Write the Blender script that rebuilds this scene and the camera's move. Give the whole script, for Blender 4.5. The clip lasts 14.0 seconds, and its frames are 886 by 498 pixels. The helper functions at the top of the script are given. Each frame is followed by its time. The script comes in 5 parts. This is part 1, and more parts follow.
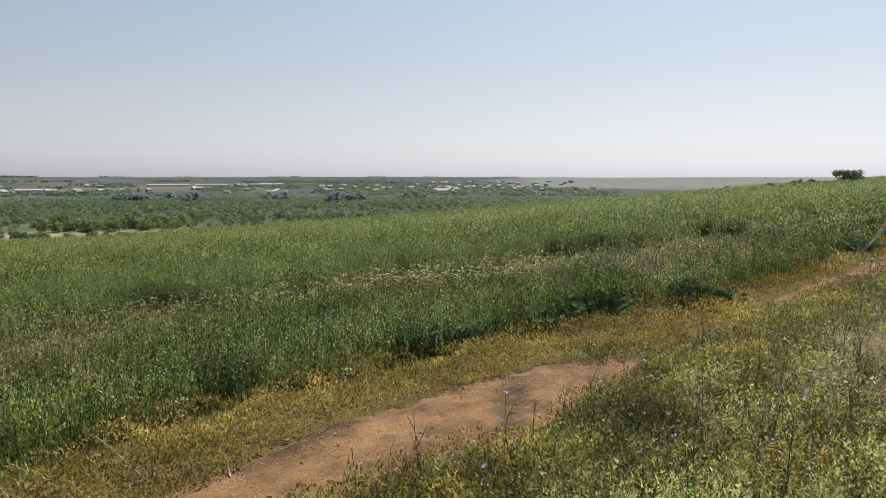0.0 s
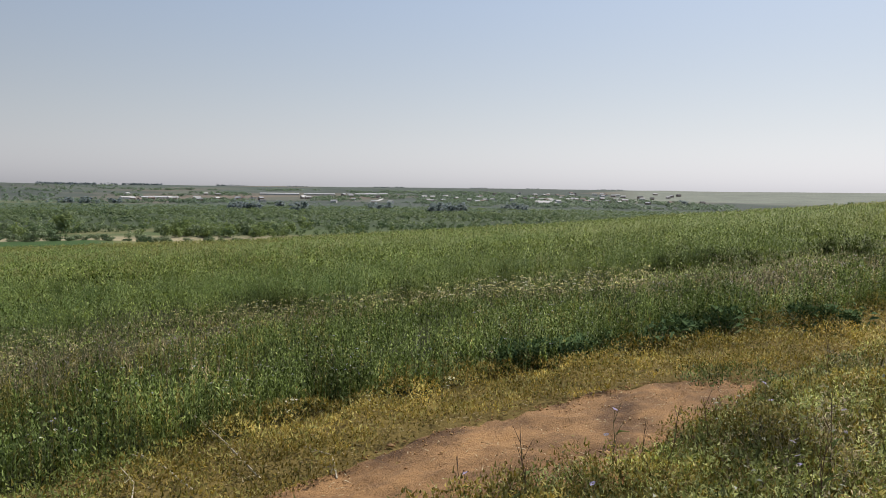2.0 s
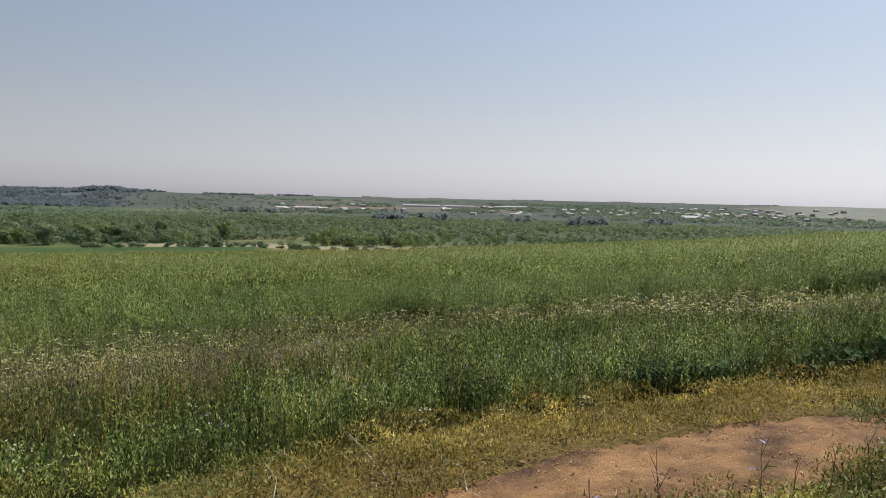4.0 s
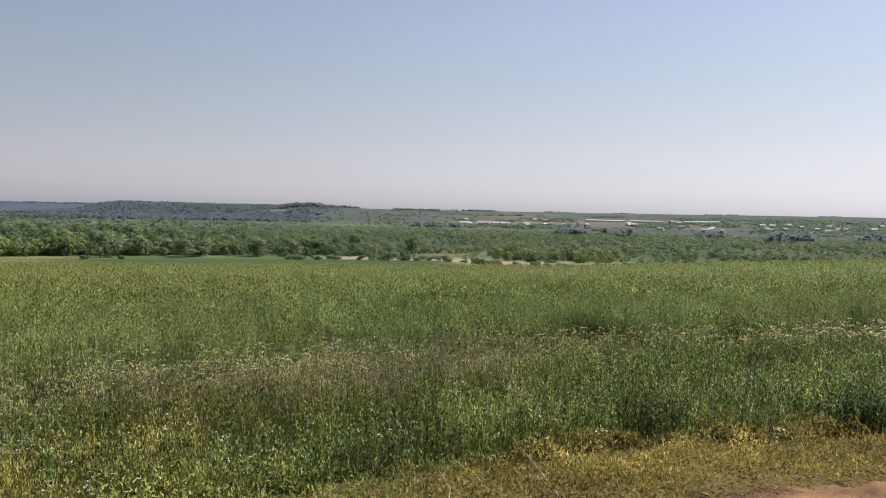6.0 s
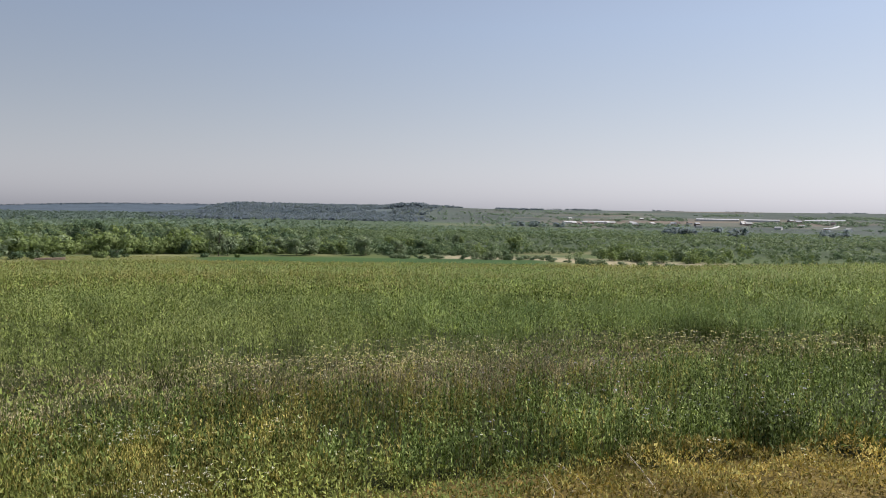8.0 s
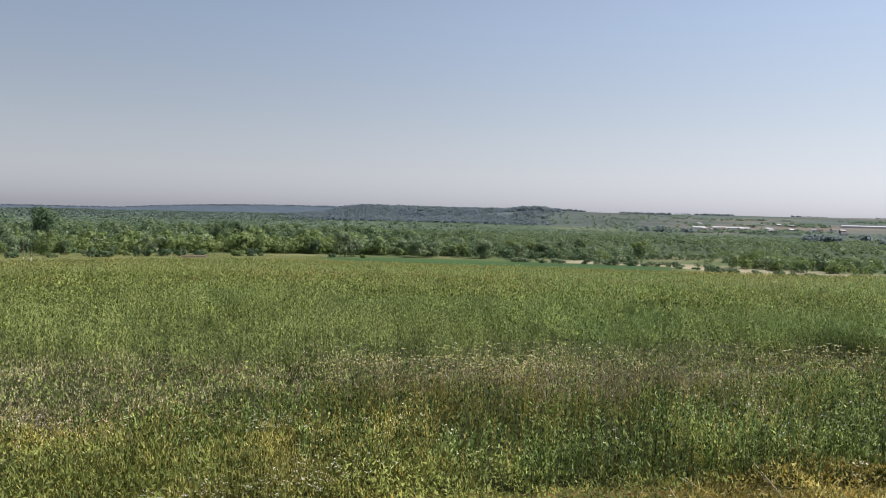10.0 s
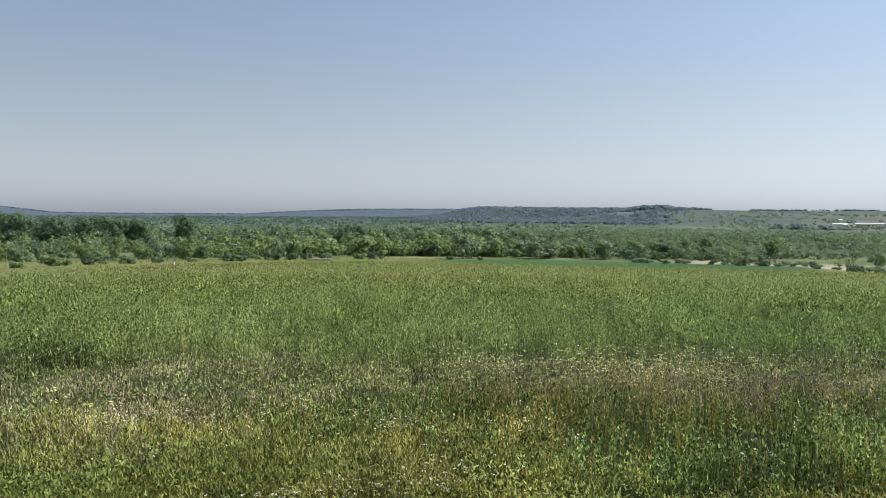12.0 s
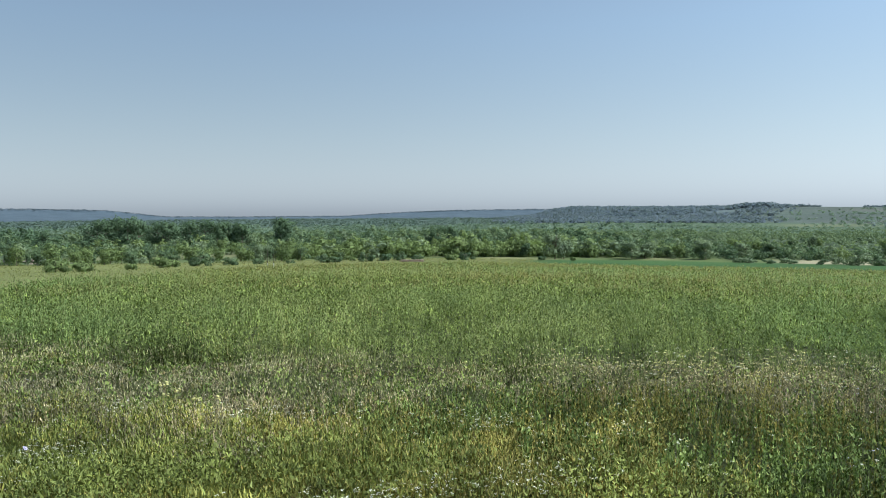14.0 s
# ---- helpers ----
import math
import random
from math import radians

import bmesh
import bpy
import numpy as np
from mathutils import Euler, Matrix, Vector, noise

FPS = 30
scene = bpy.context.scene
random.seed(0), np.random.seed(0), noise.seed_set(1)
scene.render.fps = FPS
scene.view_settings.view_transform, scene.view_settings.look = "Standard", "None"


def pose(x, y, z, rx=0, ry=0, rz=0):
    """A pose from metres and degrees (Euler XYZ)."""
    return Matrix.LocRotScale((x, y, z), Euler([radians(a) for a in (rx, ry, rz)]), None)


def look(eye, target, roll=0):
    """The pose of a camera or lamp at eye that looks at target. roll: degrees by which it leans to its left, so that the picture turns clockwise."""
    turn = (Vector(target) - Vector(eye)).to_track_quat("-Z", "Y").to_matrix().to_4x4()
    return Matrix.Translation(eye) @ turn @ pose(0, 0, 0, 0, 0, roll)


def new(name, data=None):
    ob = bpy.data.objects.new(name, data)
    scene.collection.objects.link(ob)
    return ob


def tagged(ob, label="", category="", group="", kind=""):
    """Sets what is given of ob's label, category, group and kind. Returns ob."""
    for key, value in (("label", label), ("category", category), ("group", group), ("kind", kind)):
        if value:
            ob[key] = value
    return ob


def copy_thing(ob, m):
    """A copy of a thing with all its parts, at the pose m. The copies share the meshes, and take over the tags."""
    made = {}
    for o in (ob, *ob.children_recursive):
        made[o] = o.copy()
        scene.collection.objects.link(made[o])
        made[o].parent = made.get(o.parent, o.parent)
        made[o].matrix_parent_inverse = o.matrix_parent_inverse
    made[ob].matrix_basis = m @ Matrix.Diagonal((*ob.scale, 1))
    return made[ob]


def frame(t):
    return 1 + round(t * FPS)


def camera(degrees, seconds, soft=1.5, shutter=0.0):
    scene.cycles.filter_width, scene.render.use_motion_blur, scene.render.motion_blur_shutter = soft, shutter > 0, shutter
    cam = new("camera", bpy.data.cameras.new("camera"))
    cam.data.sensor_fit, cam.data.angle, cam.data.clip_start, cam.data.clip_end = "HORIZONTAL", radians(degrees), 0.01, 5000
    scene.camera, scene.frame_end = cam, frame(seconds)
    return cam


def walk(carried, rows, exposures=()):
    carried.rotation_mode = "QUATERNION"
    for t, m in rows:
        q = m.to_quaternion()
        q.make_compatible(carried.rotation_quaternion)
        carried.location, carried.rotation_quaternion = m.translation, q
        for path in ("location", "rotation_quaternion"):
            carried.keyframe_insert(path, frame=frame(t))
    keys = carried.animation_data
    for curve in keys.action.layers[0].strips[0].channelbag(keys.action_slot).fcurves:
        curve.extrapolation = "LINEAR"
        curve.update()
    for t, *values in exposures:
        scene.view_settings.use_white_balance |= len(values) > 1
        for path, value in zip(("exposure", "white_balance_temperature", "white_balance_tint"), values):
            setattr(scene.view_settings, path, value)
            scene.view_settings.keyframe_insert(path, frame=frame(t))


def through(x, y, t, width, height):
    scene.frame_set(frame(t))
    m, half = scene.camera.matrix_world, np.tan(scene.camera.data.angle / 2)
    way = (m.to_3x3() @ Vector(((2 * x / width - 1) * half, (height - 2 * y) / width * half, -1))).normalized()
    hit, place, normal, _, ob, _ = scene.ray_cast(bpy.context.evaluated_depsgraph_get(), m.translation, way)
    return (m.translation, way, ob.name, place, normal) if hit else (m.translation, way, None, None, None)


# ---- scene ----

cam = camera(62.7, 14.0, soft=0.9)
EYE = 1.6
# seconds, eye (x, y, z above EYE), yaw to the left, pitch, lean to the left
ROWS = [
    (0.0, 0.000, -0.000, 0.000, 0.00, -5.44, 0.07),
    (0.5, -0.011, -0.013, 0.001, 0.38, -5.30, 0.19),
    (1.0, -0.024, -0.000, -0.005, 1.83, -5.10, 0.30),
    (1.5, -0.042, 0.016, -0.012, 4.26, -4.84, 0.51),
    (2.0, -0.055, 0.021, -0.016, 7.92, -4.59, 0.75),
    (2.5, -0.072, 0.025, -0.010, 11.14, -4.40, 0.98),
    (2.7, -0.083, 0.033, -0.007, 12.30, -4.38, 1.13),
    (4.8, -0.019, 0.026, -0.002, 23.71, -3.23, 1.20),
    (5.0, -0.024, 0.023, 0.001, 25.26, -3.16, 1.20),
    (5.5, -0.006, 0.032, 0.000, 29.44, -2.98, 1.31),
    (6.0, 0.007, 0.037, 0.003, 33.12, -2.90, 1.16),
    (6.5, 0.010, 0.039, 0.009, 35.73, -2.89, 1.19),
    (7.0, -0.009, 0.054, 0.004, 37.37, -2.94, 1.07),
    (7.5, -0.012, 0.051, 0.003, 38.99, -3.02, 1.03),
    (8.0, -0.006, 0.043, 0.004, 41.21, -3.08, 0.92),
    (10.3, -0.016, 0.018, -0.002, 52.09, -3.09, 1.26),
    (10.5, -0.019, 0.020, 0.003, 52.98, -3.15, 1.14),
    (11.0, -0.029, 0.005, 0.006, 55.21, -3.06, 1.03),
    (11.5, -0.036, -0.008, 0.002, 57.97, -2.96, 0.62),
    (12.0, -0.043, -0.012, 0.001, 59.96, -3.00, 0.30),
    (12.5, -0.057, -0.012, -0.002, 61.80, -3.02, 0.02),
    (13.0, -0.060, -0.017, -0.000, 63.61, -3.03, -0.02),
    (13.5, -0.063, -0.020, -0.001, 65.25, -3.00, -0.17),
    (14.0, -0.073, -0.022, -0.011, 67.15, -2.93, -0.39),
]


def aim(yaw, pitch):
    a, b = radians(yaw), radians(pitch)
    return Vector((-math.sin(a) * math.cos(b), math.cos(a) * math.cos(b), math.sin(b)))


EXPOSURES = [(0.0, 0.13, 6700, 11), (1.0, 0.08, 6700, 11), (2.5, 0.06, 6700, 11), (5.0, 0.16, 6650, 13), (6.0, 0.26, 6640, 14), (8.0, 0.26, 6560, 13.5), (10.5, 0.38, 6420, 12), (11.5, 0.42, 6300, 10), (12.5, 0.48, 6070, 4), (14.0, 0.5, 5860, 0)]
walk(cam, [(t, look((x, y, EYE + z), Vector((x, y, EYE + z)) + aim(yaw, pitch), lean))
           for t, x, y, z, yaw, pitch, lean in ROWS], EXPOSURES)

# ---- light ----
SUN_RIGHT, SUN_UP = 30.0, 50.0          # degrees to the right of +y, and above the horizon
world = bpy.data.worlds.new("sky")
scene.world = world
world.use_nodes = True
wn = world.node_tree
sky = wn.nodes.new("ShaderNodeTexSky")
sky.sky_type, sky.sun_disc = "NISHITA", False
sky.sun_elevation, sky.sun_rotation = radians(SUN_UP), radians(SUN_RIGHT)
sky.altitude, sky.air_density, sky.dust_density, sky.ozone_density = 100.0, 1.0, 0.7, 1.0
soft_sky = wn.nodes.new("ShaderNodeHueSaturation")
soft_sky.inputs["Saturation"].default_value = 0.8
wn.links.new(sky.outputs[0], soft_sky.inputs["Color"])
dust = wn.nodes.new("ShaderNodeRGBToBW")      # towards the horizon the haze greys the light
wn.links.new(sky.outputs[0], dust.inputs[0])
tint = wn.nodes.new("ShaderNodeMixRGB")
tint.blend_type, tint.inputs[0].default_value, tint.inputs[2].default_value = "MULTIPLY", 1.0, (0.82, 0.848, 0.945, 1)
wn.links.new(dust.outputs[0], tint.inputs[1])
where, split, low = wn.nodes.new("ShaderNodeTexCoord"), wn.nodes.new("ShaderNodeSeparateXYZ"), wn.nodes.new("ShaderNodeMapRange")
wn.links.new(where.outputs["Generated"], split.inputs[0])
wn.links.new(split.outputs["Z"], low.inputs["Value"])
low.inputs["From Min"].default_value, low.inputs["From Max"].default_value = 0.0, 0.24
low.inputs["To Min"].default_value, low.inputs["To Max"].default_value = 0.9, 0.0
veil = wn.nodes.new("ShaderNodeMixRGB")
wn.links.new(low.outputs[0], veil.inputs[0])
wn.links.new(soft_sky.outputs[0], veil.inputs[1])
wn.links.new(tint.outputs[0], veil.inputs[2])
hazy = wn.nodes.new("ShaderNodeMixRGB")       # the summer haze that whitens the whole sky
hazy.inputs[0].default_value, hazy.inputs[2].default_value = 0.16, (3.6, 3.8, 4.5, 1)
wn.links.new(veil.outputs[0], hazy.inputs[1])
facing = wn.nodes.new("ShaderNodeVectorMath")    # and brightens it towards the sun
facing.operation, facing.inputs[1].default_value = "DOT_PRODUCT", aim(-SUN_RIGHT, 0)
wn.links.new(where.outputs["Generated"], facing.inputs[0])
glare = wn.nodes.new("ShaderNodeMapRange")
glare.interpolation_type = "SMOOTHSTEP"
for socket, value in (("From Min", -0.9), ("From Max", 0.6), ("To Min", 0.74), ("To Max", 1.02)):
    glare.inputs[socket].default_value = value
wn.links.new(facing.outputs["Value"], glare.inputs["Value"])
lit = wn.nodes.new("ShaderNodeMixRGB")
lit.blend_type, lit.inputs[0].default_value = "MULTIPLY", 1.0
wn.links.new(hazy.outputs[0], lit.inputs[1])
wn.links.new(glare.outputs[0], lit.inputs[2])
wn.links.new(lit.outputs[0], wn.nodes["Background"].inputs[0])
wn.nodes["Background"].inputs[1].default_value = 0.101
sun = new("sun", bpy.data.lights.new("sun", "SUN"))
sun.data.energy, sun.data.angle, sun.data.color = 4.6, radians(0.6), (1.0, 0.95, 0.87)
sun.matrix_world = look(aim(-SUN_RIGHT, SUN_UP) * 100, (0, 0, 0))


# ---- materials ----
def blank(name):
    mat = bpy.data.materials.new(name)
    mat.use_nodes = True
    nt = mat.node_tree
    nt.nodes.clear()
    out = nt.nodes.new("ShaderNodeOutputMaterial")
    return mat, nt, out


def mix_rgb(nt, kind, fac, a, b):
    n = nt.nodes.new("ShaderNodeMixRGB")
    n.blend_type = kind
    for socket, value in zip(n.inputs, (fac, a, b)):
        if isinstance(value, bpy.types.NodeSocket):
            nt.links.new(value, socket)
        elif isinstance(value, (int, float)):
            socket.default_value = value
        else:
            socket.default_value = (*value, 1)
    return n.outputs[0]


def ramp(nt, source, stops):
    n = nt.nodes.new("ShaderNodeValToRGB")
    els = n.color_ramp.elements
    while len(els) < len(stops):
        els.new(0.5)
    for e, (p, c) in zip(els, stops):
        e.position, e.color = p, (*c, 1)
    nt.links.new(source, n.inputs[0])
    return n.outputs[0]


def noise_at(nt, scale, detail=4.0, rough=0.6, generated=False):
    tc = nt.nodes.new("ShaderNodeTexCoord")
    n = nt.nodes.new("ShaderNodeTexNoise")
    n.inputs["Scale"].default_value, n.inputs["Detail"].default_value, n.inputs["Roughness"].default_value = scale, detail, rough
    nt.links.new(tc.outputs["Generated" if generated else "Object"], n.inputs["Vector"])
    return n.outputs["Fac"]


def leaf_material(name, dark, mid, light, through=0.2, patch=0.5, gloss=0.06, patch_scale=0.35, leafy=0.0, tuft=0.0, swathe=0.0):
    """Leaves and stems: each island its own shade, patches of metres across, light that shines through."""
    mat, nt, out = blank(name)
    geo = nt.nodes.new("ShaderNodeNewGeometry")
    col = ramp(nt, geo.outputs["Random Per Island"], [(0.0, dark), (0.5, mid), (1.0, light)])
    blot = ramp(nt, noise_at(nt, patch_scale, 3.0), [(0.3, (0.72, 0.78, 0.8)), (0.7, (1.25, 1.2, 1.1))])
    col = mix_rgb(nt, "MULTIPLY", patch, col, blot)
    if swathe:      # broad swathes, drier and greener
        for size in (0.022, 0.11):
            col = mix_rgb(nt, "MULTIPLY", swathe, col, ramp(nt, noise_at(nt, size, 3.0), [(0.36, (0.88, 0.99, 0.97)), (0.5, (1, 1, 1)), (0.66, (1.16, 1.04, 1.0))]))
    if tuft:        # tufts differ from one another, a hand's width to a pace across
        for size, amount in ((1.3, 0.8), (4.5, 1.0)):
            col = mix_rgb(nt, "MULTIPLY", tuft * amount, col, ramp(nt, noise_at(nt, size, 2.0), [(0.36, (0.4, 0.43, 0.42)), (0.5, (1, 1, 1)), (0.64, (1.65, 1.6, 1.48))]))
    p = nt.nodes.new("ShaderNodeBsdfPrincipled")
    if leafy:
        for size in (1.0, 2.3):
            sprays = noise_at(nt, leafy * size, 3.0, 0.7)
            col = mix_rgb(nt, "MULTIPLY", 0.5, col, ramp(nt, sprays, [(0.36, (0.6, 0.62, 0.65)), (0.64, (1.35, 1.35, 1.3))]))
    p.inputs["Roughness"].default_value, p.inputs["Specular IOR Level"].default_value = 0.55, gloss
    nt.links.new(col, p.inputs["Base Color"])
    tr = nt.nodes.new("ShaderNodeBsdfTranslucent")
    nt.links.new(mix_rgb(nt, "MULTIPLY", 1.0, col, (1.06, 1.1, 0.82)), tr.inputs["Color"])
    mx = nt.nodes.new("ShaderNodeMixShader")
    mx.inputs[0].default_value = through
    nt.links.new(p.outputs[0], mx.inputs[1])
    nt.links.new(tr.outputs[0], mx.inputs[2])
    nt.links.new(mx.outputs[0], out.inputs[0])
    return mat


def plain(name, a, b, scale=3.0, rough=0.8, bump=0.0, metal=0.0, per_object=0.0, bump_scale=None):
    """Two tones mixed by noise at two scales, with fine relief."""
    mat, nt, out = blank(name)
    coarse, fine = noise_at(nt, scale, 5.0), noise_at(nt, scale * 9, 4.0)
    col = ramp(nt, coarse, [(0.32, a), (0.68, b)])
    col = mix_rgb(nt, "MULTIPLY", 0.6, col, ramp(nt, fine, [(0.3, (0.7, 0.7, 0.7)), (0.7, (1.2, 1.2, 1.2))]))
    if per_object:
        info = nt.nodes.new("ShaderNodeObjectInfo")
        col = mix_rgb(nt, "MULTIPLY", per_object, col, ramp(nt, info.outputs["Random"], [(0.0, (0.55, 0.55, 0.55)), (1.0, (1.3, 1.3, 1.3))]))
    p = nt.nodes.new("ShaderNodeBsdfPrincipled")
    p.inputs["Roughness"].default_value, p.inputs["Metallic"].default_value = rough, metal
    nt.links.new(col, p.inputs["Base Color"])
    if bump:
        bn = nt.nodes.new("ShaderNodeBump")
        bn.inputs["Strength"].default_value, bn.inputs["Distance"].default_value = bump, 0.02
        nt.links.new(noise_at(nt, bump_scale or scale * 20, 6.0, 0.7), bn.inputs["Height"])
        nt.links.new(bn.outputs[0], p.inputs["Normal"])
    nt.links.new(p.outputs[0], out.inputs[0])
    return mat


def land_material():
    """The land's cover (soil, meadow, crops, woods' floor), painted haze and shade included, is stored with the sheet;
    noise breaks it up at three scales.
    """
    mat, nt, out = blank("land")
    at = nt.nodes.new("ShaderNodeVertexColor")
    at.layer_name = "cover"
    col = at.outputs["Color"]
    for s, amount in ((0.012, 0.45), (0.35, 0.4), (11.0, 0.6)):
        col = mix_rgb(nt, "MULTIPLY", amount, col, ramp(nt, noise_at(nt, s, 5.0), [(0.3, (0.6, 0.62, 0.6)), (0.7, (1.35, 1.3, 1.2))]))
    p = nt.nodes.new("ShaderNodeBsdfPrincipled")
    p.inputs["Roughness"].default_value, p.inputs["Specular IOR Level"].default_value = 0.95, 0.1
    nt.links.new(col, p.inputs["Base Color"])
    bn = nt.nodes.new("ShaderNodeBump")
    bn.inputs["Strength"].default_value, bn.inputs["Distance"].default_value = 0.8, 0.03
    nt.links.new(noise_at(nt, 18.0, 6.0, 0.7), bn.inputs["Height"])
    nt.links.new(bn.outputs[0], p.inputs["Normal"])
    nt.links.new(p.outputs[0], out.inputs[0])
    return mat


LAND = land_material()
DIRT = plain("trodden_earth", (0.1, 0.051, 0.022), (0.395, 0.222, 0.092), 2.6, 0.95, 1.0, bump_scale=38.0)
CLOD = plain("earth_clod", (0.3, 0.17, 0.075), (0.48, 0.3, 0.14), 20.0, 0.95, 0.5, per_object=0.6)
GRASS = leaf_material("meadow_grass", (0.162, 0.208, 0.078), (0.186, 0.234, 0.089), (0.218, 0.265, 0.107), 0.26, patch=0.85, patch_scale=0.55, tuft=0.5, swathe=0.7)
SERE = leaf_material("yellowing_grass", (0.189, 0.194, 0.081), (0.215, 0.221, 0.092), (0.245, 0.252, 0.105), 0.26, patch=0.7, patch_scale=0.4, tuft=0.5, swathe=0.7)
HEM = leaf_material("hem_grass", (0.034, 0.048, 0.016), (0.117, 0.156, 0.050), (0.203, 0.248, 0.090), 0.2, tuft=0.7)
SEED = leaf_material("seed_heads", (0.26, 0.26, 0.13), (0.33, 0.33, 0.17), (0.43, 0.42, 0.25), 0.26)
UNDER = leaf_material("undergrowth", (0.044, 0.060, 0.017), (0.162, 0.209, 0.056), (0.260, 0.323, 0.106), 0.2, tuft=0.6)
HERB = leaf_material("meadow_herbs", (0.057, 0.071, 0.019), (0.189, 0.222, 0.060), (0.257, 0.292, 0.101), 0.2, tuft=0.5)
WEED = leaf_material("broad_weed", (0.021, 0.036, 0.010), (0.121, 0.173, 0.048), (0.270, 0.335, 0.125), 0.2, tuft=0.65)
GREY = leaf_material("grey_weed", (0.095, 0.092, 0.056), (0.250, 0.216, 0.138), (0.450, 0.385, 0.275), 0.2, tuft=0.8)
MAUVE = leaf_material("mauve_weed", (0.128, 0.124, 0.071), (0.334, 0.310, 0.182), (0.523, 0.479, 0.318), 0.2, tuft=0.5)
SUNNY = leaf_material("sunlit_herb", (0.110, 0.110, 0.028), (0.330, 0.325, 0.085), (0.470, 0.455, 0.150), 0.2, tuft=0.5)
OLIVE = leaf_material("yellow_green_weed", (0.072, 0.068, 0.019), (0.245, 0.224, 0.063), (0.366, 0.323, 0.118), 0.2, tuft=0.6)
YELLOW = leaf_material("yellow_weed", (0.135, 0.100, 0.023), (0.236, 0.174, 0.041), (0.338, 0.256, 0.076), 0.26, tuft=0.6)
PALE_WEED = leaf_material("pale_weed", (0.066, 0.082, 0.025), (0.248, 0.285, 0.093), (0.460, 0.485, 0.216), 0.2, tuft=0.7)
SILVER = leaf_material("silvery_leaves", (0.2, 0.22, 0.15), (0.3, 0.32, 0.24), (0.44, 0.45, 0.38), 0.25, 0.2)
PETAL_WHITE = leaf_material("white_petals", (0.65, 0.65, 0.55), (0.78, 0.78, 0.68), (0.85, 0.85, 0.78), 0.4, 0.1)
PETAL_YELLOW = leaf_material("cream_petals", (0.6, 0.54, 0.2), (0.72, 0.66, 0.3), (0.8, 0.75, 0.46), 0.4, 0.1)
PETAL_BLUE = leaf_material("blue_petals", (0.34, 0.34, 0.58), (0.46, 0.46, 0.68), (0.6, 0.6, 0.78), 0.4, 0.1)
STRAW = leaf_material("dry_straw", (0.35, 0.28, 0.17), (0.5, 0.42, 0.28), (0.62, 0.55, 0.4), 0.3)
LEAF_A = leaf_material("leaves_green", (0.118, 0.168, 0.093), (0.143, 0.199, 0.109), (0.175, 0.231, 0.133), 0.4, 0.6, 0.12, 0.02, 0.35)
LEAF_B = leaf_material("leaves_willow", (0.177, 0.222, 0.137), (0.207, 0.260, 0.162), (0.244, 0.297, 0.190), 0.36, 0.6, 0.12, 0.02, 0.35)
LEAF_C = leaf_material("leaves_dark", (0.092, 0.139, 0.081), (0.113, 0.166, 0.099), (0.145, 0.205, 0.116), 0.36, 0.6, 0.12, 0.02, 0.35)
LEAF_D = leaf_material("leaves_yellow_green", (0.160, 0.209, 0.085), (0.191, 0.246, 0.101), (0.229, 0.283, 0.127), 0.4, 0.6, 0.12, 0.02, 0.35)
# far foliage: haze is painted into these leaf colours, softer and bluer
HAZY_SCRUB = leaf_material("leaves_hazy_scrub", (0.124, 0.171, 0.094), (0.155, 0.206, 0.116), (0.190, 0.245, 0.142), 0.4, 0.8, 0.1, 0.02)
HAZY_LEAF = leaf_material("leaves_hazy_trees", (0.140, 0.198, 0.152), (0.162, 0.220, 0.168), (0.181, 0.242, 0.184), 0.42, 0.6, 0.1, 0.01)
HAZY_PINE = leaf_material("hazy_pines", (0.144, 0.181, 0.233), (0.156, 0.193, 0.246), (0.169, 0.206, 0.259), 0.45, 0.5, 0.05, 0.008)
HAZY_COPSE = leaf_material("hazy_poplars", (0.212, 0.259, 0.300), (0.233, 0.280, 0.320), (0.254, 0.301, 0.342), 0.45, 0.5, 0.05, 0.008)
HAZY_PLAIN_WOODS = leaf_material("hazy_plain_woods", (0.12, 0.165, 0.15), (0.13, 0.175, 0.16), (0.14, 0.185, 0.17), 0.3, 0.5, 0.05, 0.008)
HAZY_BLUE_WOODS = leaf_material("distant_woods", (0.085, 0.112, 0.15), (0.095, 0.122, 0.16), (0.105, 0.132, 0.17), 0.3, 0.3, 0.05, 0.005)
BARK = plain("bark", (0.10, 0.08, 0.06), (0.2, 0.17, 0.13), 6.0, 0.9, 0.6)
WALLS = [plain("house_wall_%s" % n, a, b, 0.6, 0.9, per_object=0.4) for n, a, b in (
    ("whitewash", (0.6, 0.6, 0.58), (0.75, 0.74, 0.7)), ("timber", (0.18, 0.13, 0.1), (0.3, 0.23, 0.18)), ("brick", (0.32, 0.25, 0.21), (0.4, 0.32, 0.28)))]
ROOFS = [plain("roof_%s" % n, a, b, 0.5, 0.9, per_object=0.4) for n, a, b in (
    ("slate", (0.42, 0.42, 0.43), (0.58, 0.58, 0.58)), ("zinc", (0.36, 0.37, 0.4), (0.48, 0.49, 0.52)), ("rust", (0.22, 0.17, 0.15), (0.3, 0.24, 0.21)), ("dark", (0.08, 0.08, 0.085), (0.14, 0.14, 0.145)))]

# ---- the lie of the land ----
# the field's fall towards each azimuth (degrees left of +y), and where the field ends
FALL_AZ = (-180, -122, -80, -31, -25, -19, -9.5, -0.7, 12.5, 24, 36, 49, 66, 75, 88, 98, 110, 150, 180)
FALL = (-0.04, -0.066, -0.045, -0.0105, -0.003, 0.0062, 0.02, 0.035, 0.0505, 0.0618, 0.066, 0.0669, 0.0625, 0.063, 0.062, 0.058, 0.05, 0.0, -0.04)
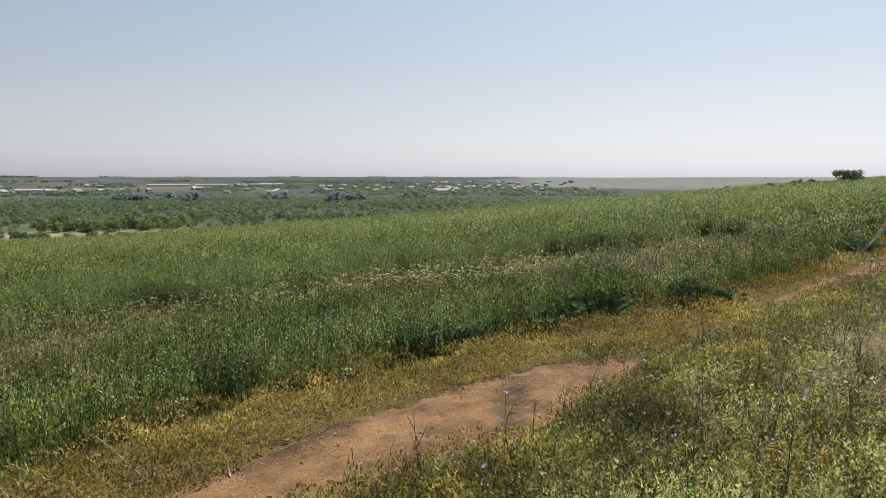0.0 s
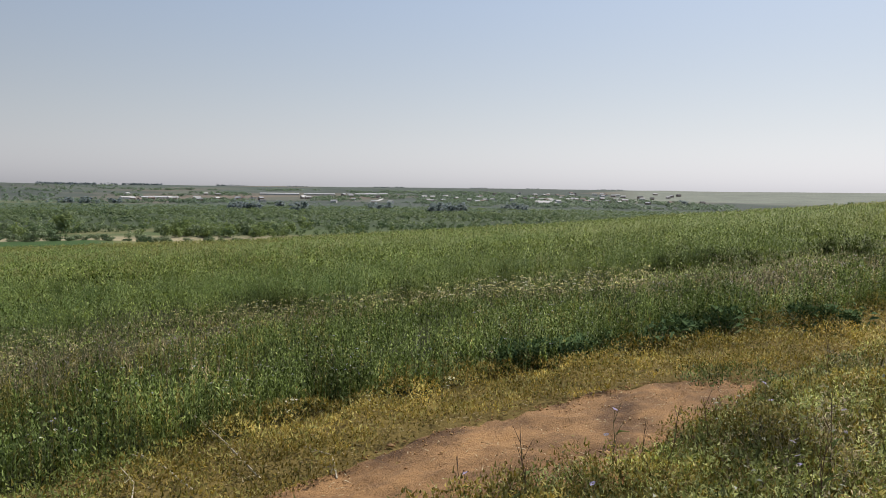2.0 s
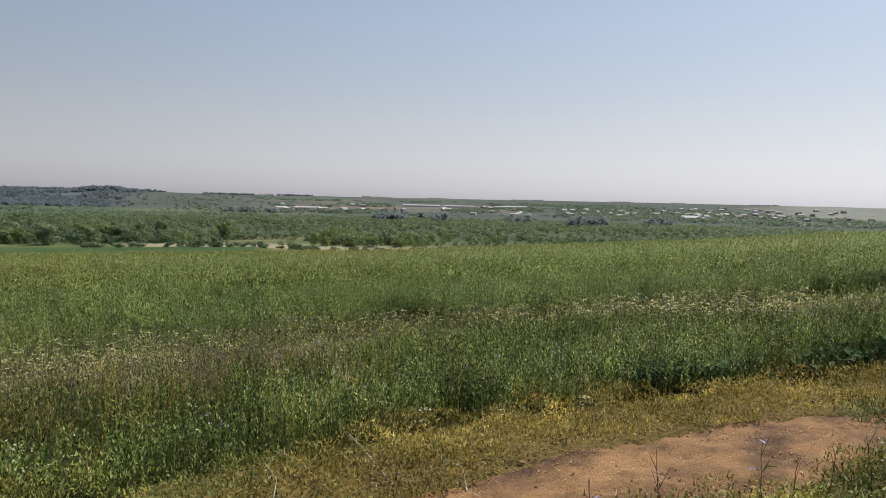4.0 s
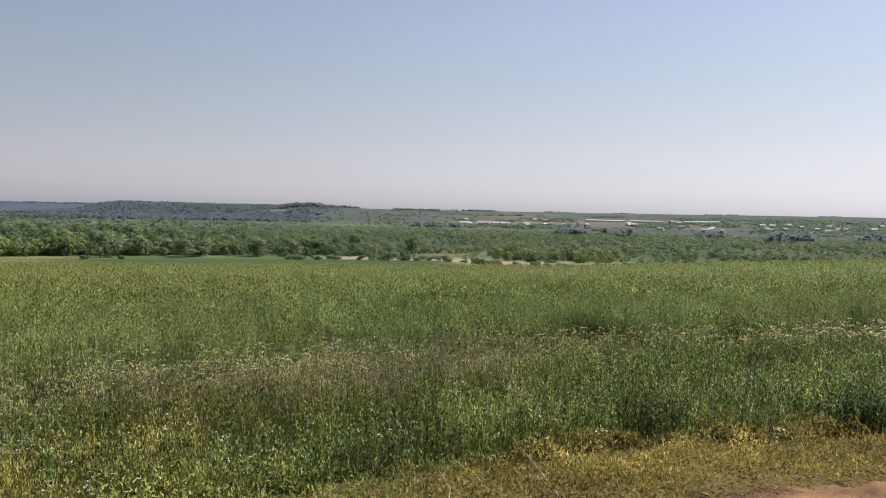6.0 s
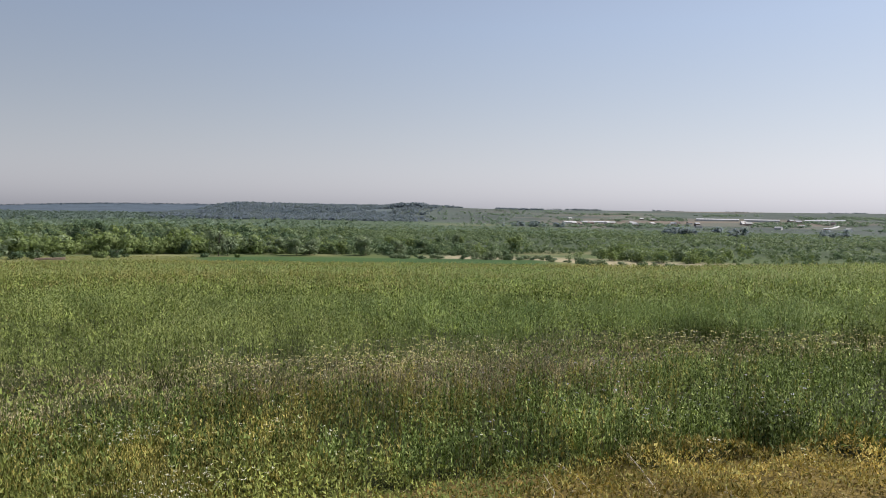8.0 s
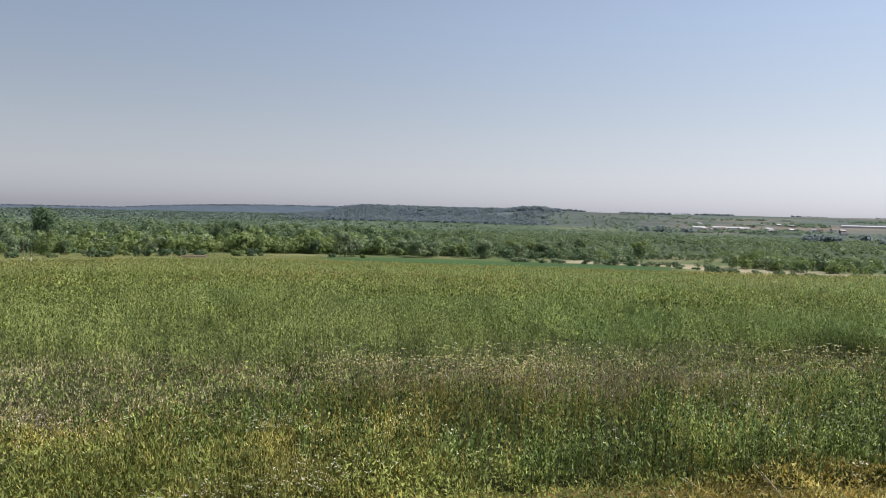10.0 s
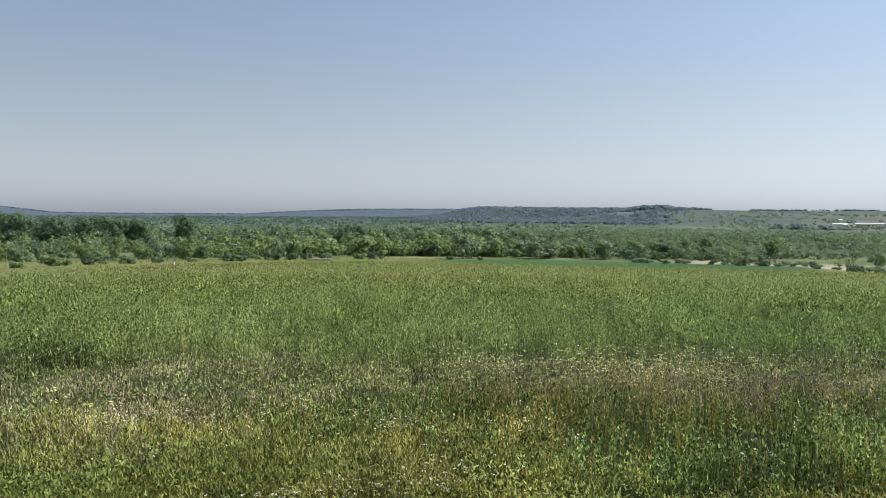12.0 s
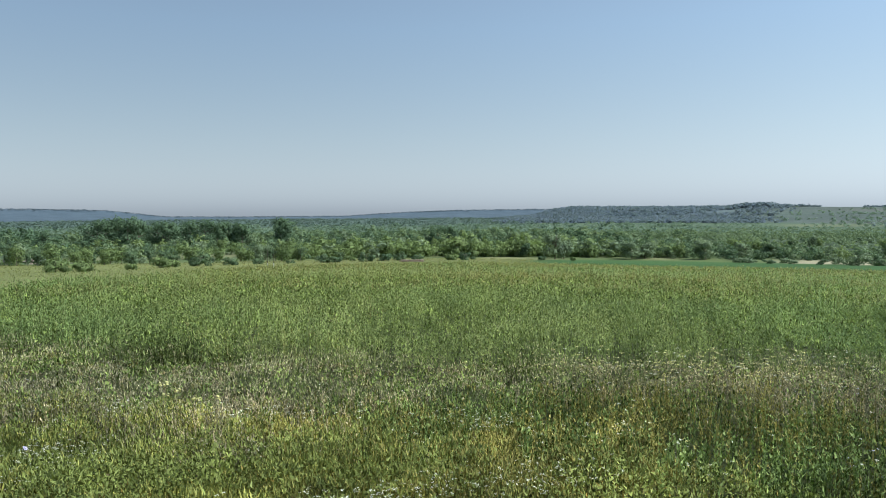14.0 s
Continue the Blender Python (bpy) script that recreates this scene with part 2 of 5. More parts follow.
END_AZ, END_R = (-60, 76, 84, 90, 98, 110), (168, 168, 120, 76, 48, 42)
rng = np.random.default_rng(7)


def lattice(seed, n=64):
    return np.random.default_rng(seed).random((n, n))


LAT = [lattice(s) for s in range(8)]


def rumble(x, y, scale, k=0):
    """Smooth value noise, 0 to 1, of features of that many metres."""
    g = LAT[k % 8]
    u, v = np.asarray(x) / scale + 1000, np.asarray(y) / scale + 1000
    i, j = np.floor(u).astype(int), np.floor(v).astype(int)
    a, b = u - i, v - j
    a, b = a * a * (3 - 2 * a), b * b * (3 - 2 * b)
    p = lambda di, dj: g[(i + di) % 64, (j + dj) % 64]
    return (p(0, 0) * (1 - a) + p(1, 0) * a) * (1 - b) + (p(0, 1) * (1 - a) + p(1, 1) * a) * b


def fbm(x, y, scale, k=0):
    return (rumble(x, y, scale, k) * 0.55 + rumble(x, y, scale * 0.47, k + 1) * 0.3 + rumble(x, y, scale * 0.21, k + 2) * 0.15)


# azimuth (degrees left of +y): far ridge's height above the eye's level (degrees), its distance, where its foot lies
RIDGE_AZ = (-180, -60, -35, -10, 10, 35, 40, 44, 46, 50, 57, 58.3, 60.0, 62.5, 66, 110, 130, 180)
FLOOD = -18.0
RIDGE_EL = (0.3, 0.3, 0.2, 0.2, 0.2, 0.13, 0.16, 0.2, 0.13, 0.13, 0.17, 0.0, -0.45, -0.62, -0.75, -0.7, 0.2, 0.3)
RIDGE_R = (2000, 2000, 2800, 2700, 2600, 2600, 2500, 2450, 2450, 2450, 2450, 2450, 2450, 2450, 2450, 2450, 2400, 2000)
FOOT_R = (900, 900, 1250, 1200, 1200, 1250, 1500, 1650, 1650, 1650, 1650, 1700, 1750, 1800, 1800, 1800, 1500, 900)
# the ridge behind it, at the valley's end, its blue a painted haze
BACK_AZ = (46, 54, 57, 60, 63, 66, 70, 75, 82, 88, 92, 98, 112)
BACK_EL = (-0.6, -0.1, 0.1, 0.13, 0.12, 0.1, -0.02, -0.3, -0.3, -0.25, 0.25, 0.38, 0.2)


def smooth(a, b, v):
    s = np.clip((v - a) / (b - a), 0, 1)
    return s * s * (3 - 2 * s)


def height(x, y):
    """The ground's height at (x, y)."""
    x, y = np.asarray(x, float), np.asarray(y, float)
    r = np.hypot(x, y)
    az = np.degrees(np.arctan2(-x, y))
    near = -(np.minimum(r, 165) + np.interp(az, (26, 34, 110, 130), (1.4, 0.8, 0.8, 1.0)) * np.clip(r - 165, 0, 130)) * np.interp(az, FALL_AZ, FALL)
    near = near + (fbm(x, y, 9.0, 1) - 0.5) * 0.25 * np.clip(r / 12 - 0.4, 0, 1) + (rumble(x, y, 1.3, 4) - 0.5) * 0.05
    el, rr, rf = (np.interp(az, RIDGE_AZ, k) for k in (RIDGE_EL, RIDGE_R, FOOT_R))
    top = EYE + rr * np.tan(np.radians(el))
    flood = FLOOD - 8 * smooth(450, 1100, r)
    far = flood + (top - flood) * smooth(rf, rr, r) - smooth(rr, rr + 1500, r) * 25
    back = EYE + 3900 * np.tan(np.radians(np.interp(az, BACK_AZ, BACK_EL)))
    back = flood + (back - flood) * smooth(2900, 3900, r) - smooth(3900, 5400, r) * 40
    far = np.where((az > 46) & (az < 112), np.maximum(far, back), far)
    far = far + (fbm(x, y, 300.0, 3) - 0.5) * 7 * smooth(400, 1600, r) * smooth(5000, 1500, r)
    return near + (far - near) * smooth(245, 335, r)


def field_edge(x):
    """The near edge of the tall growth."""
    return np.interp(x, (-30, -7.3, -5.6, -4.3, -3.2, -2.0, -0.5, 1.1, 3.1, 5.3, 7.1, 8.8, 14, 60), (-28, -2.4, -0.1, 1.7, 4.2, 5.9, 7.3, 8.35, 9.4, 11, 13, 14.6, 20, 62))


def track_far(x):
    return np.interp(x, (-30, -4.5, -2.2, -1.42, -1.1, -0.58, 0.38, 0.93, 1.7, 4.0, 6.45, 8.26, 14, 60), (-40, -0.3, 3.1, 4.3, 5.0, 5.6, 6.42, 6.64, 6.75, 9.14, 11.5, 13.5, 19, 61))


def track_near(x):
    return np.interp(x, (-30, -4.5, -2.2, -0.96, -0.45, -0.09, 0.44, 0.82, 1.2, 1.75, 3.9, 5.4, 6.9, 8.3, 14, 60), (-41, -1.2, 2.1, 3.5, 3.8, 4.2, 4.4, 4.8, 5.4, 6.0, 8.6, 9.9, 11.2, 12.6, 18, 60))


def on_dirt(x, y):
    wob = (rumble(x, y, 0.5, 5) - 0.5) * 0.35
    bare = ((x > -3.0) & (x < 1.85)) | ((x > 3.9) & (x < 10))
    return bare & (y + wob < track_far(x) - 0.14) & (y + wob > track_near(x) + 0.1)


def clean(c):
    return np.array(c, float)


def cover(x, y):
    """Base colour of the land's cover, with haze painted into the far land."""
    r = np.hypot(x, y)
    az = np.degrees(np.arctan2(-x, y))
    n = len(x)
    # soil is darker than bare earth: the plants' shade is in its colour
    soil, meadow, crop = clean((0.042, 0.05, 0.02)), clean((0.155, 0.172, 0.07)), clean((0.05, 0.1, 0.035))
    # hill, pale, woods and blue hold painted haze, greyer and bluer than the land
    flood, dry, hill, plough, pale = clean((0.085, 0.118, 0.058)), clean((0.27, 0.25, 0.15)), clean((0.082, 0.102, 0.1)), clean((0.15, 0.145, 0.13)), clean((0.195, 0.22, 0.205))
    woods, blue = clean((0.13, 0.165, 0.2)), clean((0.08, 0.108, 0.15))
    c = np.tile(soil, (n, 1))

    def lay(mask, colour):
        m = np.clip(mask, 0, 1)[:, None]
        c[:] = c * (1 - m) + colour * m
    lay((y < field_edge(x)) * smooth(60, 30, r), clean((0.2, 0.155, 0.06)))
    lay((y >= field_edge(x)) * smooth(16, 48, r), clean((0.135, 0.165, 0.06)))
    lay(smooth(-4, 6, r - np.interp(az, END_AZ, END_R)), meadow)
    lay(smooth(172, 180, r) * smooth(31, 34, az) * smooth(63, 58, az) * smooth(300, 288, r), crop)
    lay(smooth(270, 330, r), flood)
    # ground between the flats' trees, darkened to stand for their shadows
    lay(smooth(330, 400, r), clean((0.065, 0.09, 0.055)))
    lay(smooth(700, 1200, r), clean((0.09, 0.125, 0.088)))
    lay(smooth(290, 294, r) * smooth(311, 306, r) * smooth(8, 13, az) * smooth(44, 40, az), clean((0.33, 0.3, 0.22)))
    lay(smooth(0.56, 0.62, fbm(x, y, 60.0, 2)) * smooth(250, 290, r) * smooth(400, 340, r) * 0.45, dry)
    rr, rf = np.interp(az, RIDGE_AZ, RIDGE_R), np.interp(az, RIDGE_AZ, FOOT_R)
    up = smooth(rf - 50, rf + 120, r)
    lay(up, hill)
    lay(up * smooth(0.48, 0.52, fbm(x, y, 420.0, 4)) * smooth(42, 27, az), plough)
    lay(smooth(1480, 1540, r) * smooth(1780, 1720, r) * smooth(11, 14, az) * smooth(32, 29, az) * 0.8, clean((0.175, 0.152, 0.135)))
    lay(smooth(1250, 1300, r) * smooth(1500, 1450, r) * smooth(34.5, 36, az) * smooth(43, 41, az), clean((0.13, 0.155, 0.1)))
    lay(up * smooth(0.5, 0.62, fbm(x, y, 170.0, 5)) * 0.55, clean((0.1, 0.13, 0.12)))
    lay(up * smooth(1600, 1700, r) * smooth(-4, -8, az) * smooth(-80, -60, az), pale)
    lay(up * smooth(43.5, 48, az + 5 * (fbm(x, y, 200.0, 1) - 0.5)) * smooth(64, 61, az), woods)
    # the valley's floor and end turn bluer, haze put into the colour
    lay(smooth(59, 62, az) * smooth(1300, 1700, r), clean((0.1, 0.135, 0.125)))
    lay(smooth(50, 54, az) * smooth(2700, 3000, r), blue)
    return c


def mesh_of(name, verts, quads, materials, smooth_shade=False):
    """A mesh from arrays of vertices and four-cornered faces."""
    me = bpy.data.meshes.new(name)
    verts, quads = np.ascontiguousarray(verts, np.float32), np.ascontiguousarray(quads, np.int32)
    me.vertices.add(len(verts))
    me.vertices.foreach_set("co", verts.ravel())
    k = quads.shape[1]
    me.loops.add(quads.size)
    me.loops.foreach_set("vertex_index", quads.ravel())
    me.polygons.add(len(quads))
    me.polygons.foreach_set("loop_start", np.arange(0, quads.size, k, dtype=np.int32))
    for m in materials:
        me.materials.append(m)
    if smooth_shade:
        me.polygons.foreach_set("use_smooth", np.ones(len(quads), bool))
    me.update(calc_edges=True)
    return me


def part(name, bm, material, parent, label=""):
    me = bpy.data.meshes.new(name)
    bm.to_mesh(me)
    bm.free()
    me.materials.append(material)
    ob = new(name, me)
    ob.parent = parent
    if label:
        tagged(ob, label)
    return ob


# the ground: one sheet out to the horizon
azs = np.radians(np.concatenate([np.arange(-180, -40, 4.0), np.arange(-40, 110, 0.75), np.arange(110, 180, 4.0)]))
rings = [0.004, 0.2, 0.4, 0.6]
while rings[-1] < 5600:
    rings.append(rings[-1] * (1.045 if rings[-1] < 1000 else 1.03) + 0.05)
rings = np.array(rings)
RR, AA = np.meshgrid(rings, azs, indexing="ij")
gx, gy = (-np.sin(AA) * RR).ravel(), (np.cos(AA) * RR).ravel()
gv = np.stack([gx, gy, height(gx, gy)], 1)
nr, na = len(rings), len(azs)
ii, jj = np.meshgrid(np.arange(nr - 1), np.arange(na), indexing="ij")
j2 = (jj + 1) % na
gq = np.stack([ii * na + jj, (ii + 1) * na + jj, (ii + 1) * na + j2, ii * na + j2], -1).reshape(-1, 4)[:, ::-1]
gq = np.vstack([gq, [[0, na // 4, na // 2, 3 * na // 4]]])      # closes the middle
ground_me = mesh_of("ground", gv, gq, [LAND], True)
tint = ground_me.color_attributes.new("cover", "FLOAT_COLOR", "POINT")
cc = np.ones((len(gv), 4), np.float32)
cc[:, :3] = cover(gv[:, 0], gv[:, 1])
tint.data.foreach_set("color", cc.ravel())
ground = tagged(new("ground", ground_me), "rough meadow land falling to a wide green river valley", "ground", kind="structure")


# the bare earth of the track, a few millimetres proud of the sheet, with ruts
def track_piece(x0, x1, label):
    xs = np.arange(x0, x1, 0.06)
    ts = np.linspace(0, 1, 26)
    X, T = np.meshgrid(xs, ts, indexing="ij")
    lo, hi = track_near(xs), track_far(xs)
    mid, half = (lo + hi) / 2, np.maximum((hi - lo) / 2, 0.1)
    cap = np.sqrt(np.clip(np.minimum((xs - x0) / 0.7, (x1 - xs) / 0.7), 0.0, 1.0))
    ragged = 1.15 + (fbm(xs, mid * 0, 0.5, 5) - 0.5) * 0.7
    Y = mid[:, None] + (half * cap * ragged)[:, None] * (T * 2 - 1)
    Y = Y + (rumble(X, Y, 0.22, 6) - 0.5) * 0.12
    edge = 1 - np.abs(T * 2 - 1) ** 6
    Z = height(X, Y) + 0.02 + edge * 0.02 + (fbm(X, Y, 0.35, 2) - 0.5) * 0.045 + (rumble(X, Y, 0.07, 3) - 0.5) * 0.04 + (rumble(X, Y, 0.15, 6) - 0.5) * 0.03 - 0.014 * smooth(0.6, 0.75, rumble(X, Y, 0.3, 1))
    Z = Z - (1 - edge) * 0.05
    v = np.stack([X, Y, Z], -1).reshape(-1, 3)
    n, m = len(xs), len(ts)
    i, j = np.meshgrid(np.arange(n - 1), np.arange(m - 1), indexing="ij")
    q = np.stack([i * m + j, (i + 1) * m + j, (i + 1) * m + j + 1, i * m + j + 1], -1).reshape(-1, 4)
    return tagged(new("road", mesh_of("road", v, q, [DIRT], True)), label, "dirt track", kind="structure")


track_piece(-3.4, 1.8, "bare reddish-brown earth of a trodden farm track")
track_piece(3.7, 10.0, "bare reddish-brown earth of a farm track farther on")


# ---- growth ----
def kites(at, along, across, droop=0.0):
    """Kite-shaped leaves or petals: a corner at each place, along and across as vectors."""
    n = len(at)
    fold = np.cross(along, across)
    fold = fold / (np.linalg.norm(fold, axis=1, keepdims=True) + 1e-9) * np.linalg.norm(across, axis=1, keepdims=True) * 0.35
    a = at + along * 0.5
    v = np.stack([at, a + across / 2 + fold, at + along + np.array([0, 0, -droop]) * np.linalg.norm(along, axis=1, keepdims=True), a - across / 2 + fold], 1).reshape(-1, 3)
    return v, (np.arange(n * 4)).reshape(-1, 4)


def slivers(at, along, across):
    """Three-cornered leaflets, broad at the foot and pointed at the tip."""
    a = at + along * 0.3
    v = np.stack([a - across / 2, a + across / 2, at + along], 1).reshape(-1, 3)
    return v, np.arange(len(at) * 3).reshape(-1, 3)


def blades(at, along, across, r):
    """Leaflets whose normals lie between their own and the sky's, as curled blades take the light."""
    n = np.cross(across, along)
    n /= np.linalg.norm(n, axis=1, keepdims=True) + 1e-9
    turn = np.where(n[:, 2:] < 0, -1.0, 1.0)
    soft = n * turn * (0.85 - 0.6 * smooth(10, 40, r))[:, None] + rng.normal(0, 0.12, n.shape)
    x, y = at[:, 0], at[:, 1]
    soft[:, 0] += (rumble(x, y, 0.33, 3) + rumble(x, y, 1.1, 5) - 1) * 0.9      # plumes lean each their own way
    soft[:, 1] += (rumble(x, y, 0.33, 4) + rumble(x, y, 1.1, 6) - 1) * 0.9
    soft[:, 2] += 0.5 + 0.3 * smooth(25, 90, r)
    return (*slivers(at, along, across * turn), np.repeat(soft / np.linalg.norm(soft, axis=1, keepdims=True), 3, 0))


def join(pieces):
    """Meshes of (vertices, faces) or (vertices, faces, normals) as one."""
    vs, qs, ns, o = [], [], [], 0
    for v, q, *n in pieces:
        vs.append(v)
        qs.append(q + o)
        ns += n
        o += len(v)
    return (np.vstack(vs), np.vstack(qs), np.vstack(ns)) if ns else (np.vstack(vs), np.vstack(qs))


def unit(phi, rise):
    return np.stack([np.cos(phi) * np.cos(rise), np.sin(phi) * np.cos(rise), np.sin(rise)], 1)


def coarse(r):
    """Leaves grow fewer and broader with the distance."""
    return np.maximum(1.0, (r / 11.0) ** 0.8)


def growth(xy, tall, leaves, leaf_len, leaf_wide, stem, rise=(-0.2, 1.2), lean=0.18, low=0.1, taper=0.5):
    """Stalks with leaflets on them. Returns (geometry, tips)."""
    n = len(xy)
    r = np.hypot(xy[:, 0], xy[:, 1])
    fat = coarse(r)
    base = np.column_stack([xy, height(xy[:, 0], xy[:, 1]) - 0.01])
    phi = rng.uniform(0, 2 * np.pi, n)
    rod = np.column_stack([np.cos(phi) * lean * tall * rng.random(n), np.sin(phi) * lean * tall * rng.random(n), tall])
    face = rng.uniform(0, np.pi, n)
    flat = np.stack([np.cos(face), np.sin(face), np.zeros(n)], 1)
    out = [blades(base - rod * 0.3, rod * 1.15, flat * (stem * fat)[:, None], r)]
    for k in range(leaves):
        u = low + (0.98 - low) * rng.random(n) ** 0.8
        p, q = rng.uniform(0, 2 * np.pi, n), rng.uniform(*rise, n)
        L = leaf_len * rng.uniform(0.6, 1.4, n) * (1.2 - taper * u) * fat ** 0.75
        across = np.column_stack([-np.sin(p), np.cos(p), rng.normal(0, 0.6, n)]) * (leaf_wide * fat * rng.uniform(0.7, 1.3, n))[:, None]
        out.append(blades(base + rod * u[:, None], unit(p, q) * L[:, None], across, r))
    return join(out), base + rod


def leaf_mat(xy, tall, leaf_len, leaf_wide, rise=(0.1, 1.4)):
    """A low thick mat of leaflets between the ground and that height."""
    n = len(xy)
    r = np.hypot(xy[:, 0], xy[:, 1])
    fat = coarse(r)
    at = np.column_stack([xy, height(xy[:, 0], xy[:, 1]) + 0.01 + tall * rng.random(n) ** 0.6])
    p, q = rng.uniform(0, 2 * np.pi, n), rng.uniform(*rise, n)
    L = leaf_len * rng.uniform(0.6, 1.5, n) * fat ** 0.75
    across = np.column_stack([-np.sin(p), np.cos(p), rng.normal(0, 0.6, n)]) * (leaf_wide * fat * rng.uniform(0.7, 1.3, n))[:, None]
    return blades(at, unit(p, q) * L[:, None], across, r)


def spread(n, r0, r1, a0=-37, a1=105, power=2.0):
    """Random places in a sector, denser near for a low power."""
    u = rng.random(n)
    r = (r0 ** power + u * (r1 ** power - r0 ** power)) ** (1 / power)
    a = np.radians(rng.uniform(a0, a1, n))
    return np.column_stack([-np.sin(a) * r, np.cos(a) * r])


def tufts(centres, each, reach):
    """Several stalks round each centre; also the number of their tuft."""
    which = np.repeat(np.arange(len(centres)), each)
    return centres[which] + rng.normal(0, 1, (len(which), 2)) * reach, which


def open_normals(me, normals):
    """Leaves take the light as the curled blades that they stand for."""
    me.attributes.new("custom_normal", "FLOAT_VECTOR", "POINT").data.foreach_set("vector", np.ascontiguousarray(normals, np.float32).ravel())


def stuff(name, geometry, material, label, category):
    v, q, *n = geometry
    me = mesh_of(name, v, q, [material], True)
    if n:
        open_normals(me, n[0])
    return tagged(new(name, me), label, category, kind="stuff")


def grass_line(x):
    return np.interp(x, (-60, -13.5, -12.2, -10.2, -9.3, -8.5, -8.0, -7.5, -6.5, -5.6, -2.8, 0, 1.8, 6.7, 12.7, 60), (-34, -1.6, 0.0, 2.7, 4.1, 5.5, 7.1, 9.6, 12, 13.2, 15.3, 16.2, 17, 20.8, 23, 60))


def back_line(p):
    """How far a place lies beyond the line where the tall grass begins."""
    x, y = p[:, 0], p[:, 1]
    slope = (grass_line(x + 1.5) - grass_line(x - 1.5)) / 3
    return (y - grass_line(x)) * 1.4 / np.sqrt(1 + slope * slope) + (fbm(x, y, 3.0, 5) - 0.5) * 2.0


def in_field(p):
    r, az = np.hypot(p[:, 0], p[:, 1]), np.degrees(np.arctan2(-p[:, 0], p[:, 1]))
    return (r < np.interp(az, END_AZ, END_R) + rng.normal(0, 1.5, len(p))) & (p[:, 1] + (fbm(p[:, 0], p[:, 1], 0.9, 2) - 0.5) * 0.7 > field_edge(p[:, 0]))


# tall leafy growth of the field, in plumes, thinning with distance
green, dry, seeds = [], [], []
for n, each, reach, r0, r1, leaves, power in ((7600, 5, 0.09, 7, 22, 10, 1.5), (9500, 3, 0.13, 21, 58, 9, 1.25), (40000, 1, 0.0, 55, 172, 6, 1.15)):
    c = spread(n, r0, r1, power=power)
    bl = back_line(c)
    c = c[in_field(c) & ((bl > 0) | (rng.random(n) < 0.03)) & ((rng.random(n) < 3.6 * fbm(c[:, 0], c[:, 1], 1.3, 2) - 0.7) | ((bl > 0) & (bl < 1.0)))]
    lift = rng.uniform(0.7, 1.2, len(c)) * (0.24 + 0.25 * fbm(c[:, 0], c[:, 1], 6.0, 3) + 0.5 * smooth(0.3, 0.7, fbm(c[:, 0], c[:, 1], 1.4, 1)))
    bl = back_line(c)
    lift = lift * (1 + 0.3 * smooth(1.5, 0.3, bl) * (bl > 0))
    p, which = tufts(c, each, reach)
    r = np.hypot(p[:, 0], p[:, 1])
    tall = np.where(r > 60, 0.8, 1.0) * lift[which] * rng.uniform(0.75, 1.15, len(p))
    sere = (fbm(c[:, 0], c[:, 1], 11.0, 6) + 0.22 * smooth(45, 150, np.hypot(c[:, 0], c[:, 1])) - 0.3 * smooth(28, 2, np.degrees(np.arctan2(-c[:, 0], c[:, 1]))) + rng.normal(0, 0.09, len(c)))[which] > 0.6
    for sel, heap in ((~sere, green), (sere, dry)):
        g, tip = growth(p[sel], tall[sel], leaves, 0.068, 0.0135, 0.005, (0.3, 1.45), 0.25)
        heap.append(g)
        m = rng.random(sel.sum()) < 0.16
        up = np.column_stack([rng.normal(0, 0.3, (m.sum(), 2)), np.ones(m.sum())]) * 0.08
        ac = unit(rng.uniform(0, 6.3, m.sum()), rng.normal(0, 0.2, m.sum())) * (0.008 * coarse(r[sel][m]))[:, None]
        seeds.append(blades(tip[m] - up * 0.5, up, ac, r[sel][m]))
# a denser front of the tall grass, its shade put into a darker green
x = rng.uniform(-13, 8, 2600)
c = np.column_stack([x, x * 0])
c[:, 1] = -back_line(c)
c[:, 1] = c[:, 1] - back_line(c) + rng.uniform(0.0, 0.7, len(c))
c = c[in_field(c) & (rng.random(len(c)) < 4.0 * fbm(c[:, 0], c[:, 1], 1.3, 5) - 1.75)]
p, which = tufts(c, 5, 0.09)
g, tip = growth(p, rng.uniform(0.28, 0.6, len(c))[which] * rng.uniform(0.8, 1.1, len(p)), 11, 0.065, 0.014, 0.006, (0.3, 1.4), 0.2)
stuff("grass_hem", g, HEM, "tall green grass where the field's thick growth begins, darkened as shade", "grass")
stuff("meadow_grass", join(green), GRASS, "tall green leafy meadow growth covering the sloping field", "grass")
stuff("dry_meadow_grass", join(dry), SERE, "tall yellowing grass in swathes of the sloping field", "grass")
stuff("grass_seed_heads", join(seeds), SEED, "pale yellow-green seed heads on the meadow grass", "grass")

# low rough grass on the meadow past the field's end
p = spread(9000, 42, 260, 60, 105, 1.6)
p = p[np.hypot(p[:, 0], p[:, 1]) > np.interp(np.degrees(np.arctan2(-p[:, 0], p[:, 1])), END_AZ, END_R)]
g, _ = growth(p, rng.uniform(0.06, 0.22, len(p)), 5, 0.04, 0.012, 0.006, (0.2, 1.3), 0.4)
stuff("rough_grass", g, SERE, "low rough grass on the meadow below the field", "grass")

# mixed weeds of the field's near strip, in tufts
c = spread(14500, 4, 24, power=1.25)
c = c[in_field(c) & (back_line(c) < 0.5) & (rng.random(len(c)) < 3.8 * fbm(c[:, 0], c[:, 1], 0.8, 0) - 0.95)]
edge = np.column_stack([rng.uniform(-3.5, 8, 420), np.zeros(420)])      # a thick hem along the field's edge
edge[:, 1] = field_edge(edge[:, 0]) + rng.uniform(0.05, 0.75, 420)
c = np.vstack([c, edge])
hem = np.arange(len(c)) >= len(c) - 420
